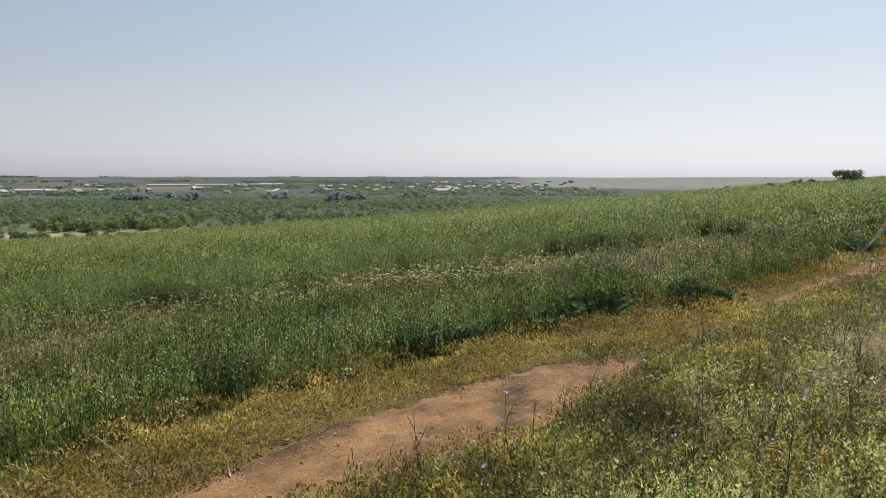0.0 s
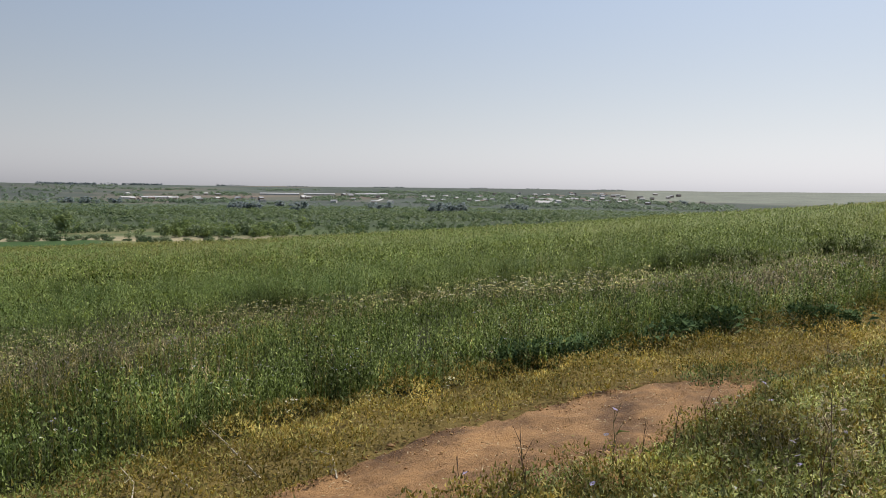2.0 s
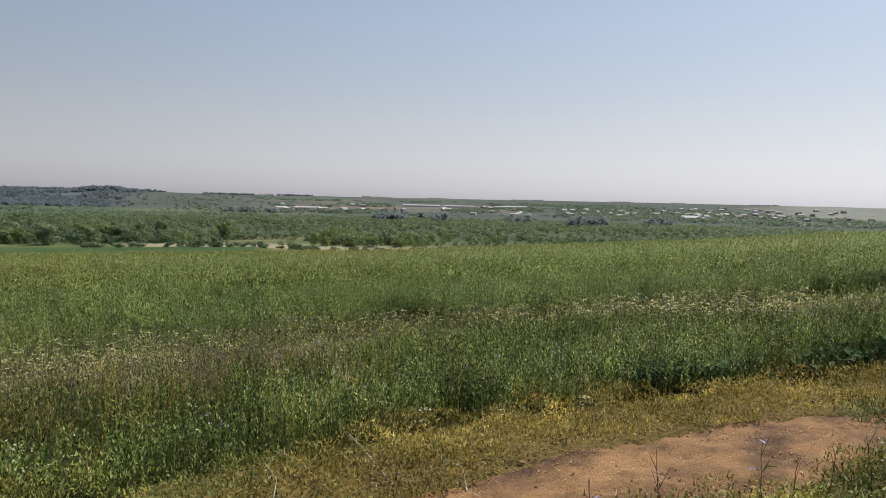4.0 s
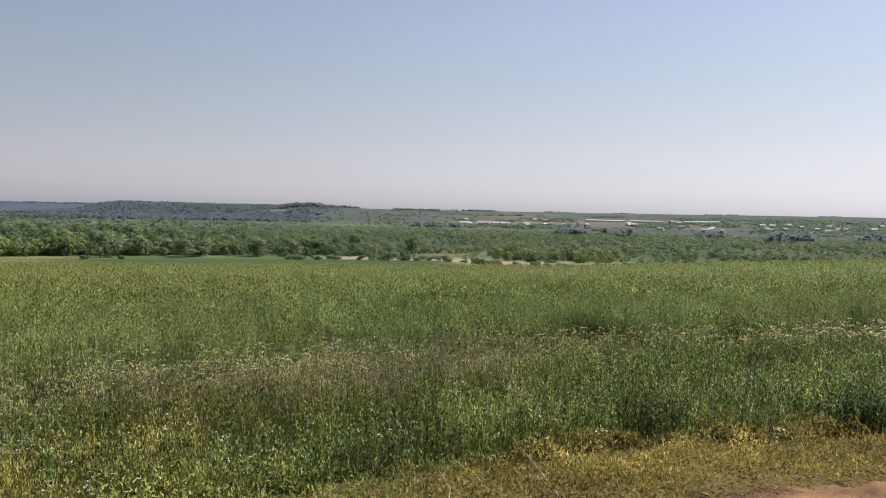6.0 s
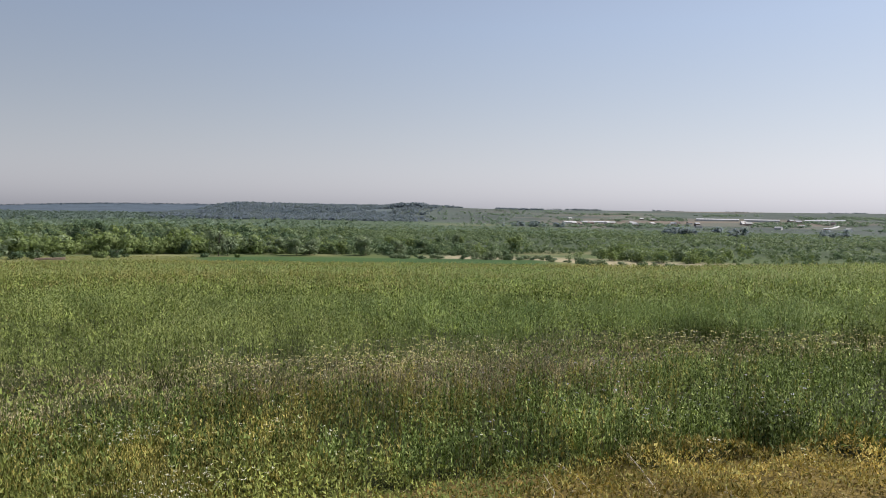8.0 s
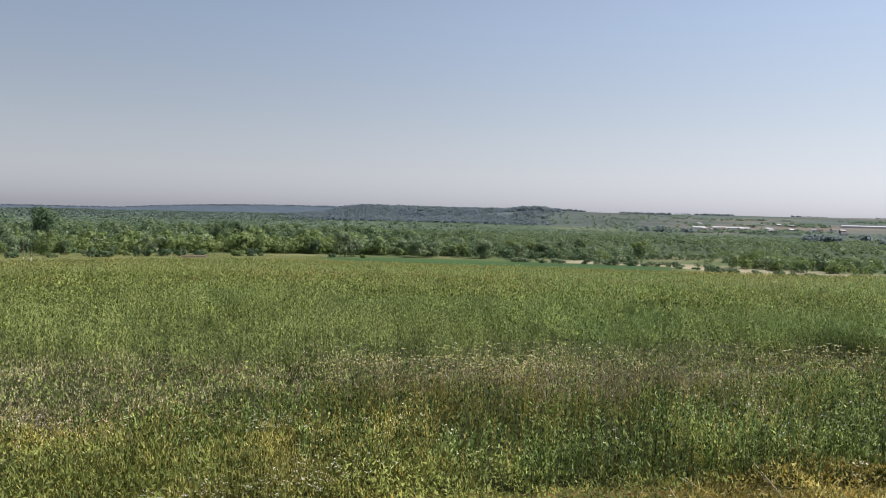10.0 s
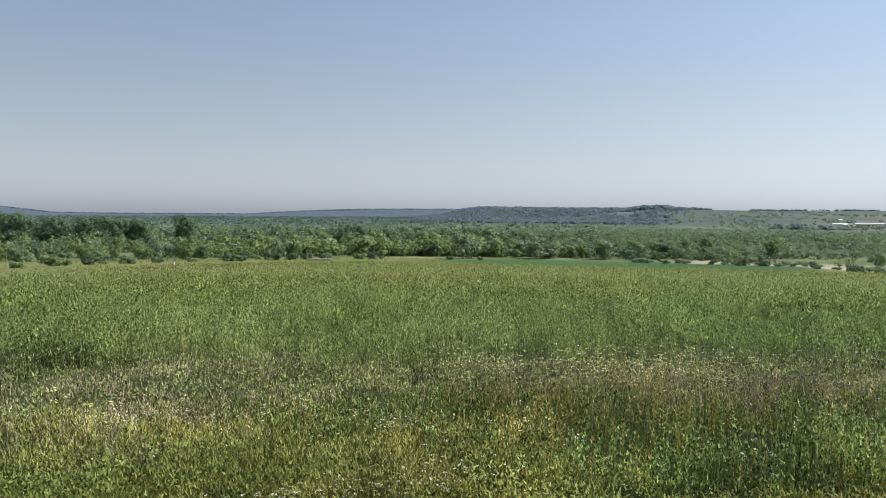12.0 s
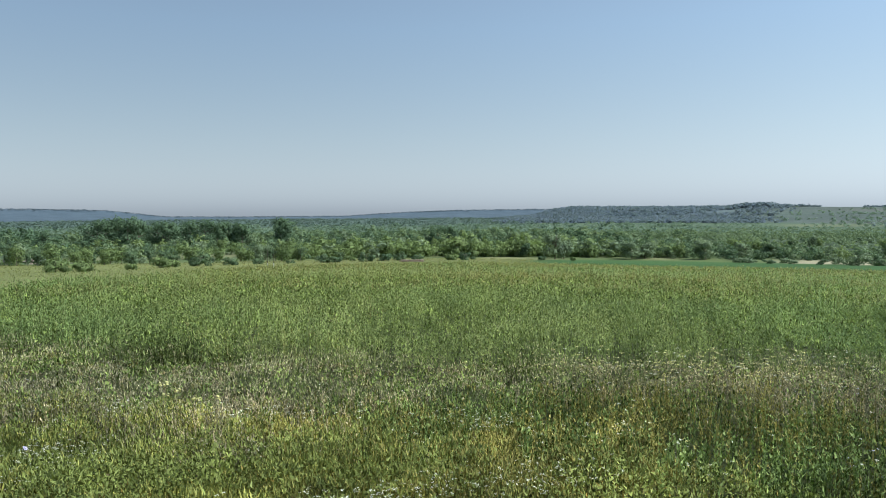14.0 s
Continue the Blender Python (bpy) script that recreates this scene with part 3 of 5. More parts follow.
bare = (np.hypot(c[:, 0] - 3.3, c[:, 1] - 9.2) > 0.75) & (np.hypot(c[:, 0] - 7.8, c[:, 1] - 13.6) > 0.75)
c, hem = c[bare], hem[bare]
tone = fbm(c[:, 0], c[:, 1], 3.0, 4) + rng.normal(0, 0.1, len(c)) - hem * 0.3 - 0.13 * smooth(-5.5, -2.5, c[:, 0]) - 0.12 * smooth(-3.5, -8, back_line(c))
olive = (tone < 0.62) & (rng.random(len(c)) < 0.5 * smooth(-2.5, -5.0, c[:, 0]) * smooth(-4.5, -8.0, back_line(c)) + 0.12)
bl = back_line(c)
lift = (0.2 + 0.3 * fbm(c[:, 0], c[:, 1], 2.2, 1)) * rng.uniform(0.55, 1.4, len(c)) * (1 - 0.3 * smooth(-8, -4.4, bl)) + hem * 0.12
lift = lift * (1 - 0.72 * smooth(-4.4, -2.6, bl))      # low flowering growth before the tall grass
all_tips = []
for name, sel, mat_, leaves, ll, lw, label in (
        ("olive_weeds", olive, OLIVE, 19, 0.045, 0.0145, "yellow-green weeds thinning out at the field's edge"),
        ("green_weeds", (tone < 0.46) & ~olive, WEED, 20, 0.052, 0.0195, "dense green broad-leaved weeds along the field"),
        ("grey_green_weeds", (tone >= 0.46) & ~olive, GREY, 19, 0.044, 0.0135, "grey-green flowering weeds going dry")):
    p, which = tufts(c[sel], 6, 0.085)
    tall = lift[sel][which] * rng.uniform(0.65, 1.2, len(p))
    g, tip = growth(p, tall, leaves, ll * 0.95, lw * 0.7, 0.006, (0.5, 1.5))
    all_tips.append(tip)
    stuff(name, g, mat_, label, "weeds")
# the undergrowth of the near strip
p = spread(110000, 4, 34, power=1.3)
p = p[in_field(p)]
stuff("undergrowth", leaf_mat(p, 0.05 + 0.16 * fbm(p[:, 0], p[:, 1], 1.1, 3) + 0.16 * smooth(0, 1, back_line(p)), 0.075, 0.026), UNDER, "low green undergrowth between the weeds", "weeds")

p = spread(80000, 12, 48, power=1.2)
p = p[in_field(p) & (back_line(p) > -0.3)]
stuff("field_floor", leaf_mat(p, 0.12 + 0.3 * fbm(p[:, 0], p[:, 1], 1.4, 1), 0.075, 0.026, (0.3, 1.5)), UNDER, "close green leafage low in the tall meadow growth", "grass")
p = np.vstack([spread(190000, 5, 24, power=1.3), spread(90000, 5, 22, 35, 105, 1.3)])
bl = back_line(p) + rng.normal(0, 0.5, len(p))
p = p[in_field(p) & (bl < 0.4) & (bl > -5.5)]
lift = 0.06 + 0.3 * smooth(0.2, 0.8, fbm(p[:, 0], p[:, 1], 0.7, 6))
sel = rng.random(len(p)) < 0.65 + 0.3 * (fbm(p[:, 0], p[:, 1], 2.4, 1) > 0.5)
stuff("grey_growth", leaf_mat(p[sel], lift[sel], 0.044, 0.0085, (0.6, 1.5)), MAUVE, "low grey-mauve flowering weeds before the tall grass", "weeds")
stuff("low_green_growth", leaf_mat(p[~sel], lift[~sel] * 1.1, 0.046, 0.009, (0.6, 1.5)), HERB, "low green weeds before the tall grass", "weeds")


def heads(tips, size, petals=6):
    n = len(tips)
    out = []
    for k in range(petals):
        a = rng.uniform(0, 2 * np.pi, n)
        al = unit(a, rng.uniform(-0.1, 0.5, n)) * (size * rng.uniform(0.6, 1.3, n))[:, None]
        ac = np.column_stack([-np.sin(a), np.cos(a), rng.normal(0, 0.2, n)]) * (size * 0.8)[:, None]
        out.append(blades(tips + rng.normal(0, 1, (n, 3)) * (size * 0.5)[:, None] * [1, 1, 0.2], al, ac, np.full(n, 99.0)))
    return join(out)


tips = np.vstack(all_tips)
r2 = np.hypot(tips[:, 0], tips[:, 1])
m = rng.random(len(tips))
band = np.exp(-((back_line(tips) + 1.4) / 1.5) ** 2)
patch = fbm(tips[:, 0], tips[:, 1], 2.2, 0)
for name, sel, mat_, label in (
        ("white_blossom", (m < 0.03 + 0.3 * band * (patch > 0.45)), PETAL_WHITE, "small white flower heads among the weeds"),
        ("cream_blossom", (m > 0.985 - 0.34 * band * (patch > 0.48)), PETAL_YELLOW, "cream-yellow flower heads among the weeds"),
        ("blue_blossom", (m > 0.5) & (m < 0.5 + 0.1 * (fbm(tips[:, 0], tips[:, 1], 2.5, 3) > 0.56)), PETAL_BLUE, "pale blue chicory flowers among the weeds")):
    stuff(name, heads(tips[sel], 0.013 * np.maximum(1, r2[sel] / 9)), mat_, label, "flowers")

# a drift of cream and white flowers before the tall grass
p = spread(34000, 7, 34, -8, 80, 1.3)
bl = back_line(p)
p = p[in_field(p) & (bl < 0.3) & (bl > -4.4) & (fbm(p[:, 0], p[:, 1], 1.8, 3) + rng.normal(0, 0.1, len(p)) > 0.47)]
tall = rng.uniform(0.1, 0.36, len(p))
g, tip = growth(p, tall, 5, 0.06, 0.01, 0.005, (0.2, 1.3))
stuff("flower_stalks", g, GREY, "low grey-green stalks under a drift of flowers", "weeds")
r2 = np.hypot(tip[:, 0], tip[:, 1])
cream = rng.random(len(p)) < 0.85
stuff("cream_drift", heads(tip[cream], 0.021 * np.maximum(1, r2[cream] / 9)), PETAL_YELLOW, "drift of cream-yellow flowers before the tall grass", "flowers")
stuff("white_drift", heads(tip[~cream], 0.021 * np.maximum(1, r2[~cream] / 9)), PETAL_WHITE, "drift of small white flowers before the tall grass", "flowers")

# low yellow weeds between the field and the track, a dense mat
n = 560000
p = np.column_stack([rng.uniform(-9, 16, n), np.zeros(n)])
p[:, 1] = track_near(p[:, 0]) - 1.6 + rng.random(n) * (field_edge(p[:, 0]) - track_near(p[:, 0]) + 2.1)
p = p[~on_dirt(p[:, 0], p[:, 1]) | ((p[:, 0] > 3) & (rng.random(n) < 0.3))]
p = p[rng.random(len(p)) < np.clip((6.5 / np.hypot(p[:, 0], p[:, 1])) ** 1.6, 0.05, 1) * (0.4 + fbm(p[:, 0], p[:, 1], 0.5, 3))]
ochre = rng.random(len(p)) < (smooth(-3.8, -1.2, p[:, 0]) * 0.66 + 0.02) * (0.7 + 0.3 * (p[:, 1] > track_near(p[:, 0])))
lift = 0.14 * smooth(-3.0, -4.5, p[:, 0]) + 0.05 + 0.19 * smooth(0.25, 0.75, fbm(p[:, 0], p[:, 1], 0.45, 1))
lift = lift * np.where(np.hypot(p[:, 0] - 7.8, p[:, 1] - 13.3) < 0.9, 0.4, 1.0)
lift = lift * (1 - 0.6 * smooth(3.2, 4.2, p[:, 0]) * (p[:, 1] < track_near(p[:, 0]) + 0.2))
for name, sel, mat_, up, label in (
        ("green_mat_weeds", ~ochre & (p[:, 0] <= -2.6), HERB, 1.1, "low green weeds where the track peters out"),
        ("yellow_weeds", ochre, YELLOW, 1.0, "low ochre-yellow weeds in a mat beside the bare track"),
        ("yellow_green_weeds", ~ochre & (p[:, 0] > -2.6), OLIVE, 1.15, "low yellow-green weeds beside the track")):
    stuff(name, leaf_mat(p[sel], up * lift[sel], 0.04, 0.0125), mat_, label, "weeds")

# the flowery yellow-green meadow where the track runs out
n = 330000
p = np.column_stack([rng.uniform(-11, -3.6, n), rng.uniform(-4.5, 3.4, n)])
p = p[(np.abs(p[:, 1] - field_edge(p[:, 0])) < 2.4) & (rng.random(n) < np.clip(5.5 / np.hypot(p[:, 0], p[:, 1]), 0.15, 1))]
lift = 0.05 + 0.3 * smooth(0.2, 0.8, fbm(p[:, 0], p[:, 1], 0.5, 2))
sel = rng.random(len(p)) < 0.42 + 0.45 * (fbm(p[:, 0], p[:, 1], 1.2, 6) > 0.5)
bright = sel & (p[:, 1] + rng.normal(0, 0.4, len(p)) < 1.0)
sel = sel & ~bright
stuff("meadow_mat", leaf_mat(p[sel], lift[sel], 0.05, 0.0085, (0.7, 1.5)), OLIVE, "thick yellow-green herbs of the meadow", "weeds")
stuff("pale_meadow_mat", leaf_mat(p[bright], lift[bright], 0.05, 0.0085, (0.7, 1.5)), SUNNY, "light yellow-green flowering herbs of the meadow", "weeds")
sel = sel | bright
stuff("meadow_herbs", leaf_mat(p[~sel], lift[~sel] * 1.2, 0.052, 0.009, (0.7, 1.5)), HERB, "thick green herbs of the meadow", "weeds")
c = p[rng.random(len(p)) < 0.02 * smooth(0.48, 0.6, fbm(p[:, 0], p[:, 1], 0.9, 7))]
q, _ = tufts(c, 4, 0.035)
stuff("meadow_blossom", heads(np.column_stack([q, height(q[:, 0], q[:, 1]) + rng.uniform(0.2, 0.34, len(q))]), np.full(len(q), 0.011)), PETAL_WHITE, "clusters of small white flower heads in the meadow", "flowers")

# weeds on the camera's side of the track, in tufts
c = np.column_stack([rng.uniform(-4.5, 9, 13000), rng.uniform(-1.8, 13, 13000)])
c = c[(c[:, 1] < track_near(c[:, 0]) + 0.05) & ((c[:, 1] > 2.2) | (rng.random(len(c)) < 0.35))]
c = c[rng.random(len(c)) < np.clip(6 / np.hypot(c[:, 0], c[:, 1]), 0.4, 1) * (2.4 * fbm(c[:, 0], c[:, 1], 0.9, 2) - 0.3)]
tone = fbm(c[:, 0], c[:, 1], 1.5, 0) + rng.normal(0, 0.1, len(c)) - 0.05 + 0.1 * smooth(1.3, 3.5, c[:, 0])
lift = (0.08 + 0.3 * fbm(c[:, 0], c[:, 1], 1.2, 4)) * rng.uniform(0.6, 1.4, len(c))
lift = lift * np.where(c[:, 1] < 2.2, 0.45, 1.0) * (1 - 0.72 * smooth(-1.3, -0.3, c[:, 1] - track_near(c[:, 0])))
lift = lift * (1 - 0.7 * smooth(2.6, 3.8, c[:, 0]) * smooth(-2.6, -1.4, c[:, 1] - track_near(c[:, 0])))
for name, sel, mat_, leaves, ll, lw, label in (
        ("verge_weeds", tone < 0.44, PALE_WEED, 17, 0.038, 0.0115, "pale green broad-leaved weeds on the near verge"),
        ("verge_olive_weeds", (tone >= 0.44) & (tone < 0.50), OLIVE, 16, 0.044, 0.013, "yellow-green weeds on the near verge of the track"),
        ("verge_yellow_weeds", (tone >= 0.50) & (tone < 0.53), YELLOW, 15, 0.042, 0.012, "ochre-yellow low weeds on the near verge"),
        ("verge_dry_grass", tone >= 0.65, STRAW, 12, 0.06, 0.006, "tufts of straw-coloured dry grass on the near verge"),
        ("verge_grass", (tone >= 0.53) & (tone < 0.65), GREY, 16, 0.045, 0.011, "drying grey-green weeds on the near verge")):
    p, which = tufts(c[sel], 7, 0.075)
    g, _ = growth(p, lift[sel][which] * rng.uniform(0.5, 1.35, len(p)), leaves, ll, lw, 0.004, (-0.1, 1.4), 0.35)
    stuff(name, g, mat_, label, "weeds")
n = 260000
p = np.column_stack([rng.uniform(-1.6, 7.5, n), rng.uniform(2.2, 10.5, n)])
p = p[(p[:, 1] < track_near(p[:, 0]) + 0.05) & (rng.random(n) < np.clip((4.6 / np.hypot(p[:, 0], p[:, 1])) ** 1.5, 0.08, 1))]
lift = 0.04 + 0.14 * fbm(p[:, 0], p[:, 1], 0.6, 3)
stuff("verge_mat", leaf_mat(p, lift, 0.042, 0.013), PALE_WEED, "low green weeds matting the near verge", "weeds")

# the same low weeds thin out behind and beside the camera
p = spread(130000, 0.3, 11, -180, 180, 1.5)
p = p[(p[:, 1] < np.where(np.abs(p[:, 0]) < 8, 2.6, track_near(p[:, 0]))) & (p[:, 1] < track_near(p[:, 0]) + rng.normal(0, 0.3, len(p))) & (rng.random(len(p)) < 1.5 * fbm(p[:, 0], p[:, 1], 0.8, 5))]
lift = 0.02 + 0.1 * fbm(p[:, 0], p[:, 1], 0.6, 3)
which = fbm(p[:, 0], p[:, 1], 1.6, 2) + rng.normal(0, 0.12, len(p))
stuff("sward", leaf_mat(p[which < 0.52], lift[which < 0.52], 0.085, 0.036), HERB, "low green weeds thinning out on the bank", "weeds")
stuff("dry_sward", leaf_mat(p[which >= 0.52], lift[which >= 0.52], 0.08, 0.032), OLIVE, "low yellow-green weeds thinning out on the bank", "weeds")

# silvery leaves turned to the sun among the verge weeds
n = 420
c = np.column_stack([rng.uniform(0.2, 5, n), rng.uniform(3.0, 7.5, n)])
c = c[(c[:, 1] < track_near(c[:, 0]) - 0.1) & (rng.random(n) < 5 * fbm(c[:, 0], c[:, 1], 0.7, 4) - 2.2)]
p, _ = tufts(c, 4, 0.05)
a = rng.uniform(0, 2 * np.pi, len(p))
size = rng.uniform(0.018, 0.045, len(p))[:, None]
v, q = kites(np.column_stack([p, height(p[:, 0], p[:, 1]) + rng.uniform(0.06, 0.3, len(p))]), unit(a, rng.uniform(-0.2, 0.8, len(p))) * size, np.column_stack([-np.sin(a), np.cos(a), rng.normal(0, 0.4, len(p))]) * size * 0.45)
stuff("silvery_leaves", (v, q), SILVER, "pale silvery weed leaves on the near verge", "weeds")

# dry stalks and leaves lying about on the track and its edges
n = 6200
p = np.column_stack([rng.uniform(-6, 10, n), np.zeros(n)])
p[:, 1] = track_near(p[:, 0]) - 0.6 + rng.random(n) * (field_edge(p[:, 0]) - track_near(p[:, 0]) + 0.9)
a = rng.uniform(0, 2 * np.pi, n)
lying = unit(a, rng.normal(0.05, 0.12, n)) * rng.gamma(2.0, 0.022, n)[:, None]
stuff("dry_litter", slivers(np.column_stack([p, height(p[:, 0], p[:, 1]) + 0.045]), lying, np.column_stack([-np.sin(a), np.cos(a), np.zeros(n)]) * 0.008), STRAW, "dry straw and dead leaves strewn over the track", "litter")


# ---- trees ----
def crown_arrays(seed, tall, wide, lobes, clumps, size, low=0.18, peak=0.86, sky=0.3):
    """Three-cornered sprays of leaves on the outsides of several uneven lobes, with outward normals."""
    g = np.random.default_rng(seed)
    out_at, out_n = [], []
    share = g.uniform(0.5, 1.5, lobes)
    for k in range(lobes):
        h = g.uniform(low + 0.1, peak) if k else 0.5
        reach = wide * 0.5 * np.sqrt(max(0.05, 1 - ((h - 0.48) / 0.56) ** 2))
        a = g.uniform(0, 2 * np.pi)
        d = reach * g.uniform(0.25, 0.8) if k else 0
        c = np.array([np.cos(a) * d, np.sin(a) * d, h * tall])
        rad = np.array([wide * g.uniform(0.14, 0.28), wide * g.uniform(0.14, 0.28), tall * g.uniform(0.1, 0.21)]) * (1.5 if not k else 1)
        d3 = g.normal(0, 1, (int(clumps * share[k] / share.sum()), 3))
        d3 /= np.linalg.norm(d3, axis=1, keepdims=True)
        at = c + d3 * rad * g.uniform(0.6, 1.12, (len(d3), 1))
        out_at.append(at)
        centre = (at - [0, 0, 0.5 * tall]) / [wide * 0.5, wide * 0.5, tall * 0.5]
        out_n.append(d3 + centre * 0.35 + [0, 0, sky])
    at, nn = np.vstack(out_at), np.vstack(out_n)
    ok = at[:, 2] > low * tall * g.uniform(0.5, 1, len(at))
    at, nn = at[ok], nn[ok]
    face = nn / np.linalg.norm(nn, axis=1, keepdims=True) + g.normal(0, 0.4, nn.shape)
    face /= np.linalg.norm(face, axis=1, keepdims=True)
    t1 = np.cross(face, g.normal(0, 1, nn.shape))
    t1 /= np.linalg.norm(t1, axis=1, keepdims=True)
    t2 = np.cross(face, t1)
    s = size * g.uniform(0.5, 1.4, (len(at), 1)) * 0.62
    v = np.stack([at + s * (math.cos(b) * t1 * g.uniform(0.7, 1.3, (len(at), 1)) + math.sin(b) * t2) for b in (0.0, 2.1, 4.2)], 1).reshape(-1, 3)
    nn = nn + g.normal(0, 0.12, nn.shape)
    return v, np.arange(len(v)).reshape(-1, 3), np.repeat(nn / np.linalg.norm(nn, axis=1, keepdims=True), 3, 0)


def ico(sub):
    bm = bmesh.new()
    bmesh.ops.create_icosphere(bm, subdivisions=sub, radius=1)
    bm.verts.index_update()
    out = np.array([v.co for v in bm.verts]), np.array([[v.index for v in f.verts] for f in bm.faces])
    bm.free()
    return out


ICO = ico(2)


def lump(seed, jag=0.25):
    """A rough rounded clod, one metre across: vertices and triangles."""
    g = np.random.default_rng(seed)
    base, tris = ICO
    v = base * (1 + g.uniform(-jag, jag, (len(base), 1))) * g.uniform(0.27, 0.43, 3)
    v[:, 2] -= v[:, 2].min() * 0.4
    return v, tris


def tube(bm, a, b, ra, rb, n=6):
    a, b = Vector(a), Vector(b)
    rot = (b - a).to_track_quat("Z", "Y").to_matrix()
    lower = [bm.verts.new(a + rot @ Vector((math.cos(i * math.tau / n) * ra, math.sin(i * math.tau / n) * ra, 0))) for i in range(n)]
    upper = [bm.verts.new(b + rot @ Vector((math.cos(i * math.tau / n) * rb, math.sin(i * math.tau / n) * rb, 0))) for i in range(n)]
    for i in range(n):
        bm.faces.new((lower[i], lower[(i + 1) % n], upper[(i + 1) % n], upper[i]))
    bm.faces.new(lower[::-1])
    bm.faces.new(upper)


def make_tree(kind, seed, tall, wide, lobes, clumps, size, leaf, label, group, low=0.18):
    g = random.Random(seed)
    ob = tagged(new(kind), label, "bush" if kind == "bush" else "tree", group)
    bm = bmesh.new()
    lean = Vector((g.uniform(-0.05, 0.05) * tall, g.uniform(-0.05, 0.05) * tall, 0))
    top = lean + Vector((0, 0, tall * 0.72))
    rad = tall * 0.022
    tube(bm, (0, 0, -0.3), lean * 0.5 + Vector((0, 0, tall * 0.35)), rad, rad * 0.7)
    tube(bm, lean * 0.5 + Vector((0, 0, tall * 0.34)), top, rad * 0.7, rad * 0.2)
    for k in range(7):
        h = g.uniform(0.12, 0.6)
        a = g.uniform(0, math.tau)
        s = lean * h + Vector((0, 0, tall * h))
        tube(bm, s, s + Vector((math.cos(a) * wide * 0.32, math.sin(a) * wide * 0.32, tall * g.uniform(0.1, 0.25))), rad * 0.45, rad * 0.1, 5)
    part("trunk", bm, BARK, ob)
    v, q, n = crown_arrays(seed, tall, wide, lobes, clumps, size, low, 0.66 if kind == "bush" else 0.86)
    crown = new("crown", mesh_of("crown", v, q, [leaf], True))
    open_normals(crown.data, n)
    crown.parent = ob
    return ob


def place(az, r, scale=1.0, turn=0.0, sink=0.0, squash=1.0):
    a = radians(az)
    x, y = -math.sin(a) * r, math.cos(a) * r
    return Matrix.LocRotScale((x, y, float(height(x, y)) - sink), Euler((0, 0, turn)), (scale, scale, scale * squash))


used = set()


def put_copies(templates, spots):
    """Each spot (template, azimuth, distance, scale): the first of a kind is the template itself."""
    g = random.Random(11)
    for k, az, r, s in spots:
        ob = templates[k]
        m = place(az, r, s, g.uniform(0, math.tau), 0.65 * s if 4 <= k <= 7 else 0.0, 1.0 if k in (8, 9) else g.uniform(0.85, 1.2))
        if k in used:
            made = copy_thing(ob, Matrix.Identity(4))
            made.matrix_basis = m
        else:
            used.add(k)
            ob.matrix_basis = m


TREES = [
    make_tree("tree", 1, 9.0, 8.0, 13, 1500, 0.55, LEAF_A, "full green broad-leaved tree in the river flats", "trees in the river flats", 0.08),
    make_tree("tree", 2, 9.0, 8.5, 15, 1700, 0.5, LEAF_B, "grey-green willow with a rounded crown", "trees in the river flats", 0.05),
    make_tree("tree", 3, 9.0, 6.5, 12, 1500, 0.55, LEAF_C, "dark green dense tree in the flats", "trees in the river flats", 0.1),
    make_tree("tree", 4, 9.0, 9.0, 14, 1500, 0.55, LEAF_D, "light yellow-green broad tree in the flats", "trees in the river flats", 0.05),
    make_tree("bush", 5, 3.2, 4.2, 9, 760, 0.3, LEAF_A, "round green bush on the meadow", "bushes at the field's end", 0.02),
    make_tree("bush", 6, 3.2, 4.6, 9, 760, 0.3, LEAF_B, "grey-green willow bush at the meadow's end", "bushes at the field's end", 0.02),
    make_tree("bush", 7, 3.2, 4.0, 9, 760, 0.3, LEAF_C, "dark rounded bush at the meadow's end", "bushes at the field's end", 0.02),
    make_tree("bush", 8, 3.2, 3.8, 9, 760, 0.3, LEAF_D, "young light green bush on the meadow", "bushes at the field's end", 0.02),
    make_tree("tree", 9, 17.0, 13.0, 18, 2300, 0.75, LEAF_C, "tall dark poplar standing over the woods", "poplars in the valley", 0.12),
    make_tree("tree", 10, 17.0, 16.0, 20, 2300, 0.75, LEAF_C, "broad dark old tree over the woods", "poplars in the valley", 0.12),
    make_tree("tree", 11, 8.0, 3.6, 9, 900, 0.45, LEAF_A, "slim young green tree in the flats", "trees in the river flats", 0.1),
]
g = random.Random(5)
spots = []
for az, s, r, k in ((96, 0.7, 430, 9), (92.6, 1.02, 420, 9), (91.6, 1.08, 425, 8), (90.6, 1.1, 415, 9), (89.9, 1.02, 422, 8), (88.6, 0.93, 430, 9), (87.8, 0.9, 420, 8), (86.4, 0.96, 425, 9), (85.3, 0.99, 420, 9), (84.4, 0.88, 425, 8), (83.6, 0.9, 430, 9), (82.6, 0.84, 425, 8), (79.7, 1.02, 420, 8), (79.4, 0.95, 422, 9), (67.6, 0.74, 400, 9), (66.6, 0.7, 405, 8)):
    spots.append((k, az, r, s))
for az, r, s in ((58.4, 292, 1.3), (57.7, 296, 1.05), (52.6, 300, 1.25), (51.6, 305, 1.1), (47.3, 306, 1.15), (44.6, 306, 0.95), (64.8, 330, 0.95), (81.6, 300, 0.9), (80.9, 310, 0.8)):
    spots.append((1, az, r, s))
for i in range(96):
    az = g.uniform(32, 104)
    spots.append((g.choice((0, 1, 2, 3, 0, 3, 10, 10, 1)), az, g.uniform(308, 430), g.lognormvariate(-0.42, 0.22)))
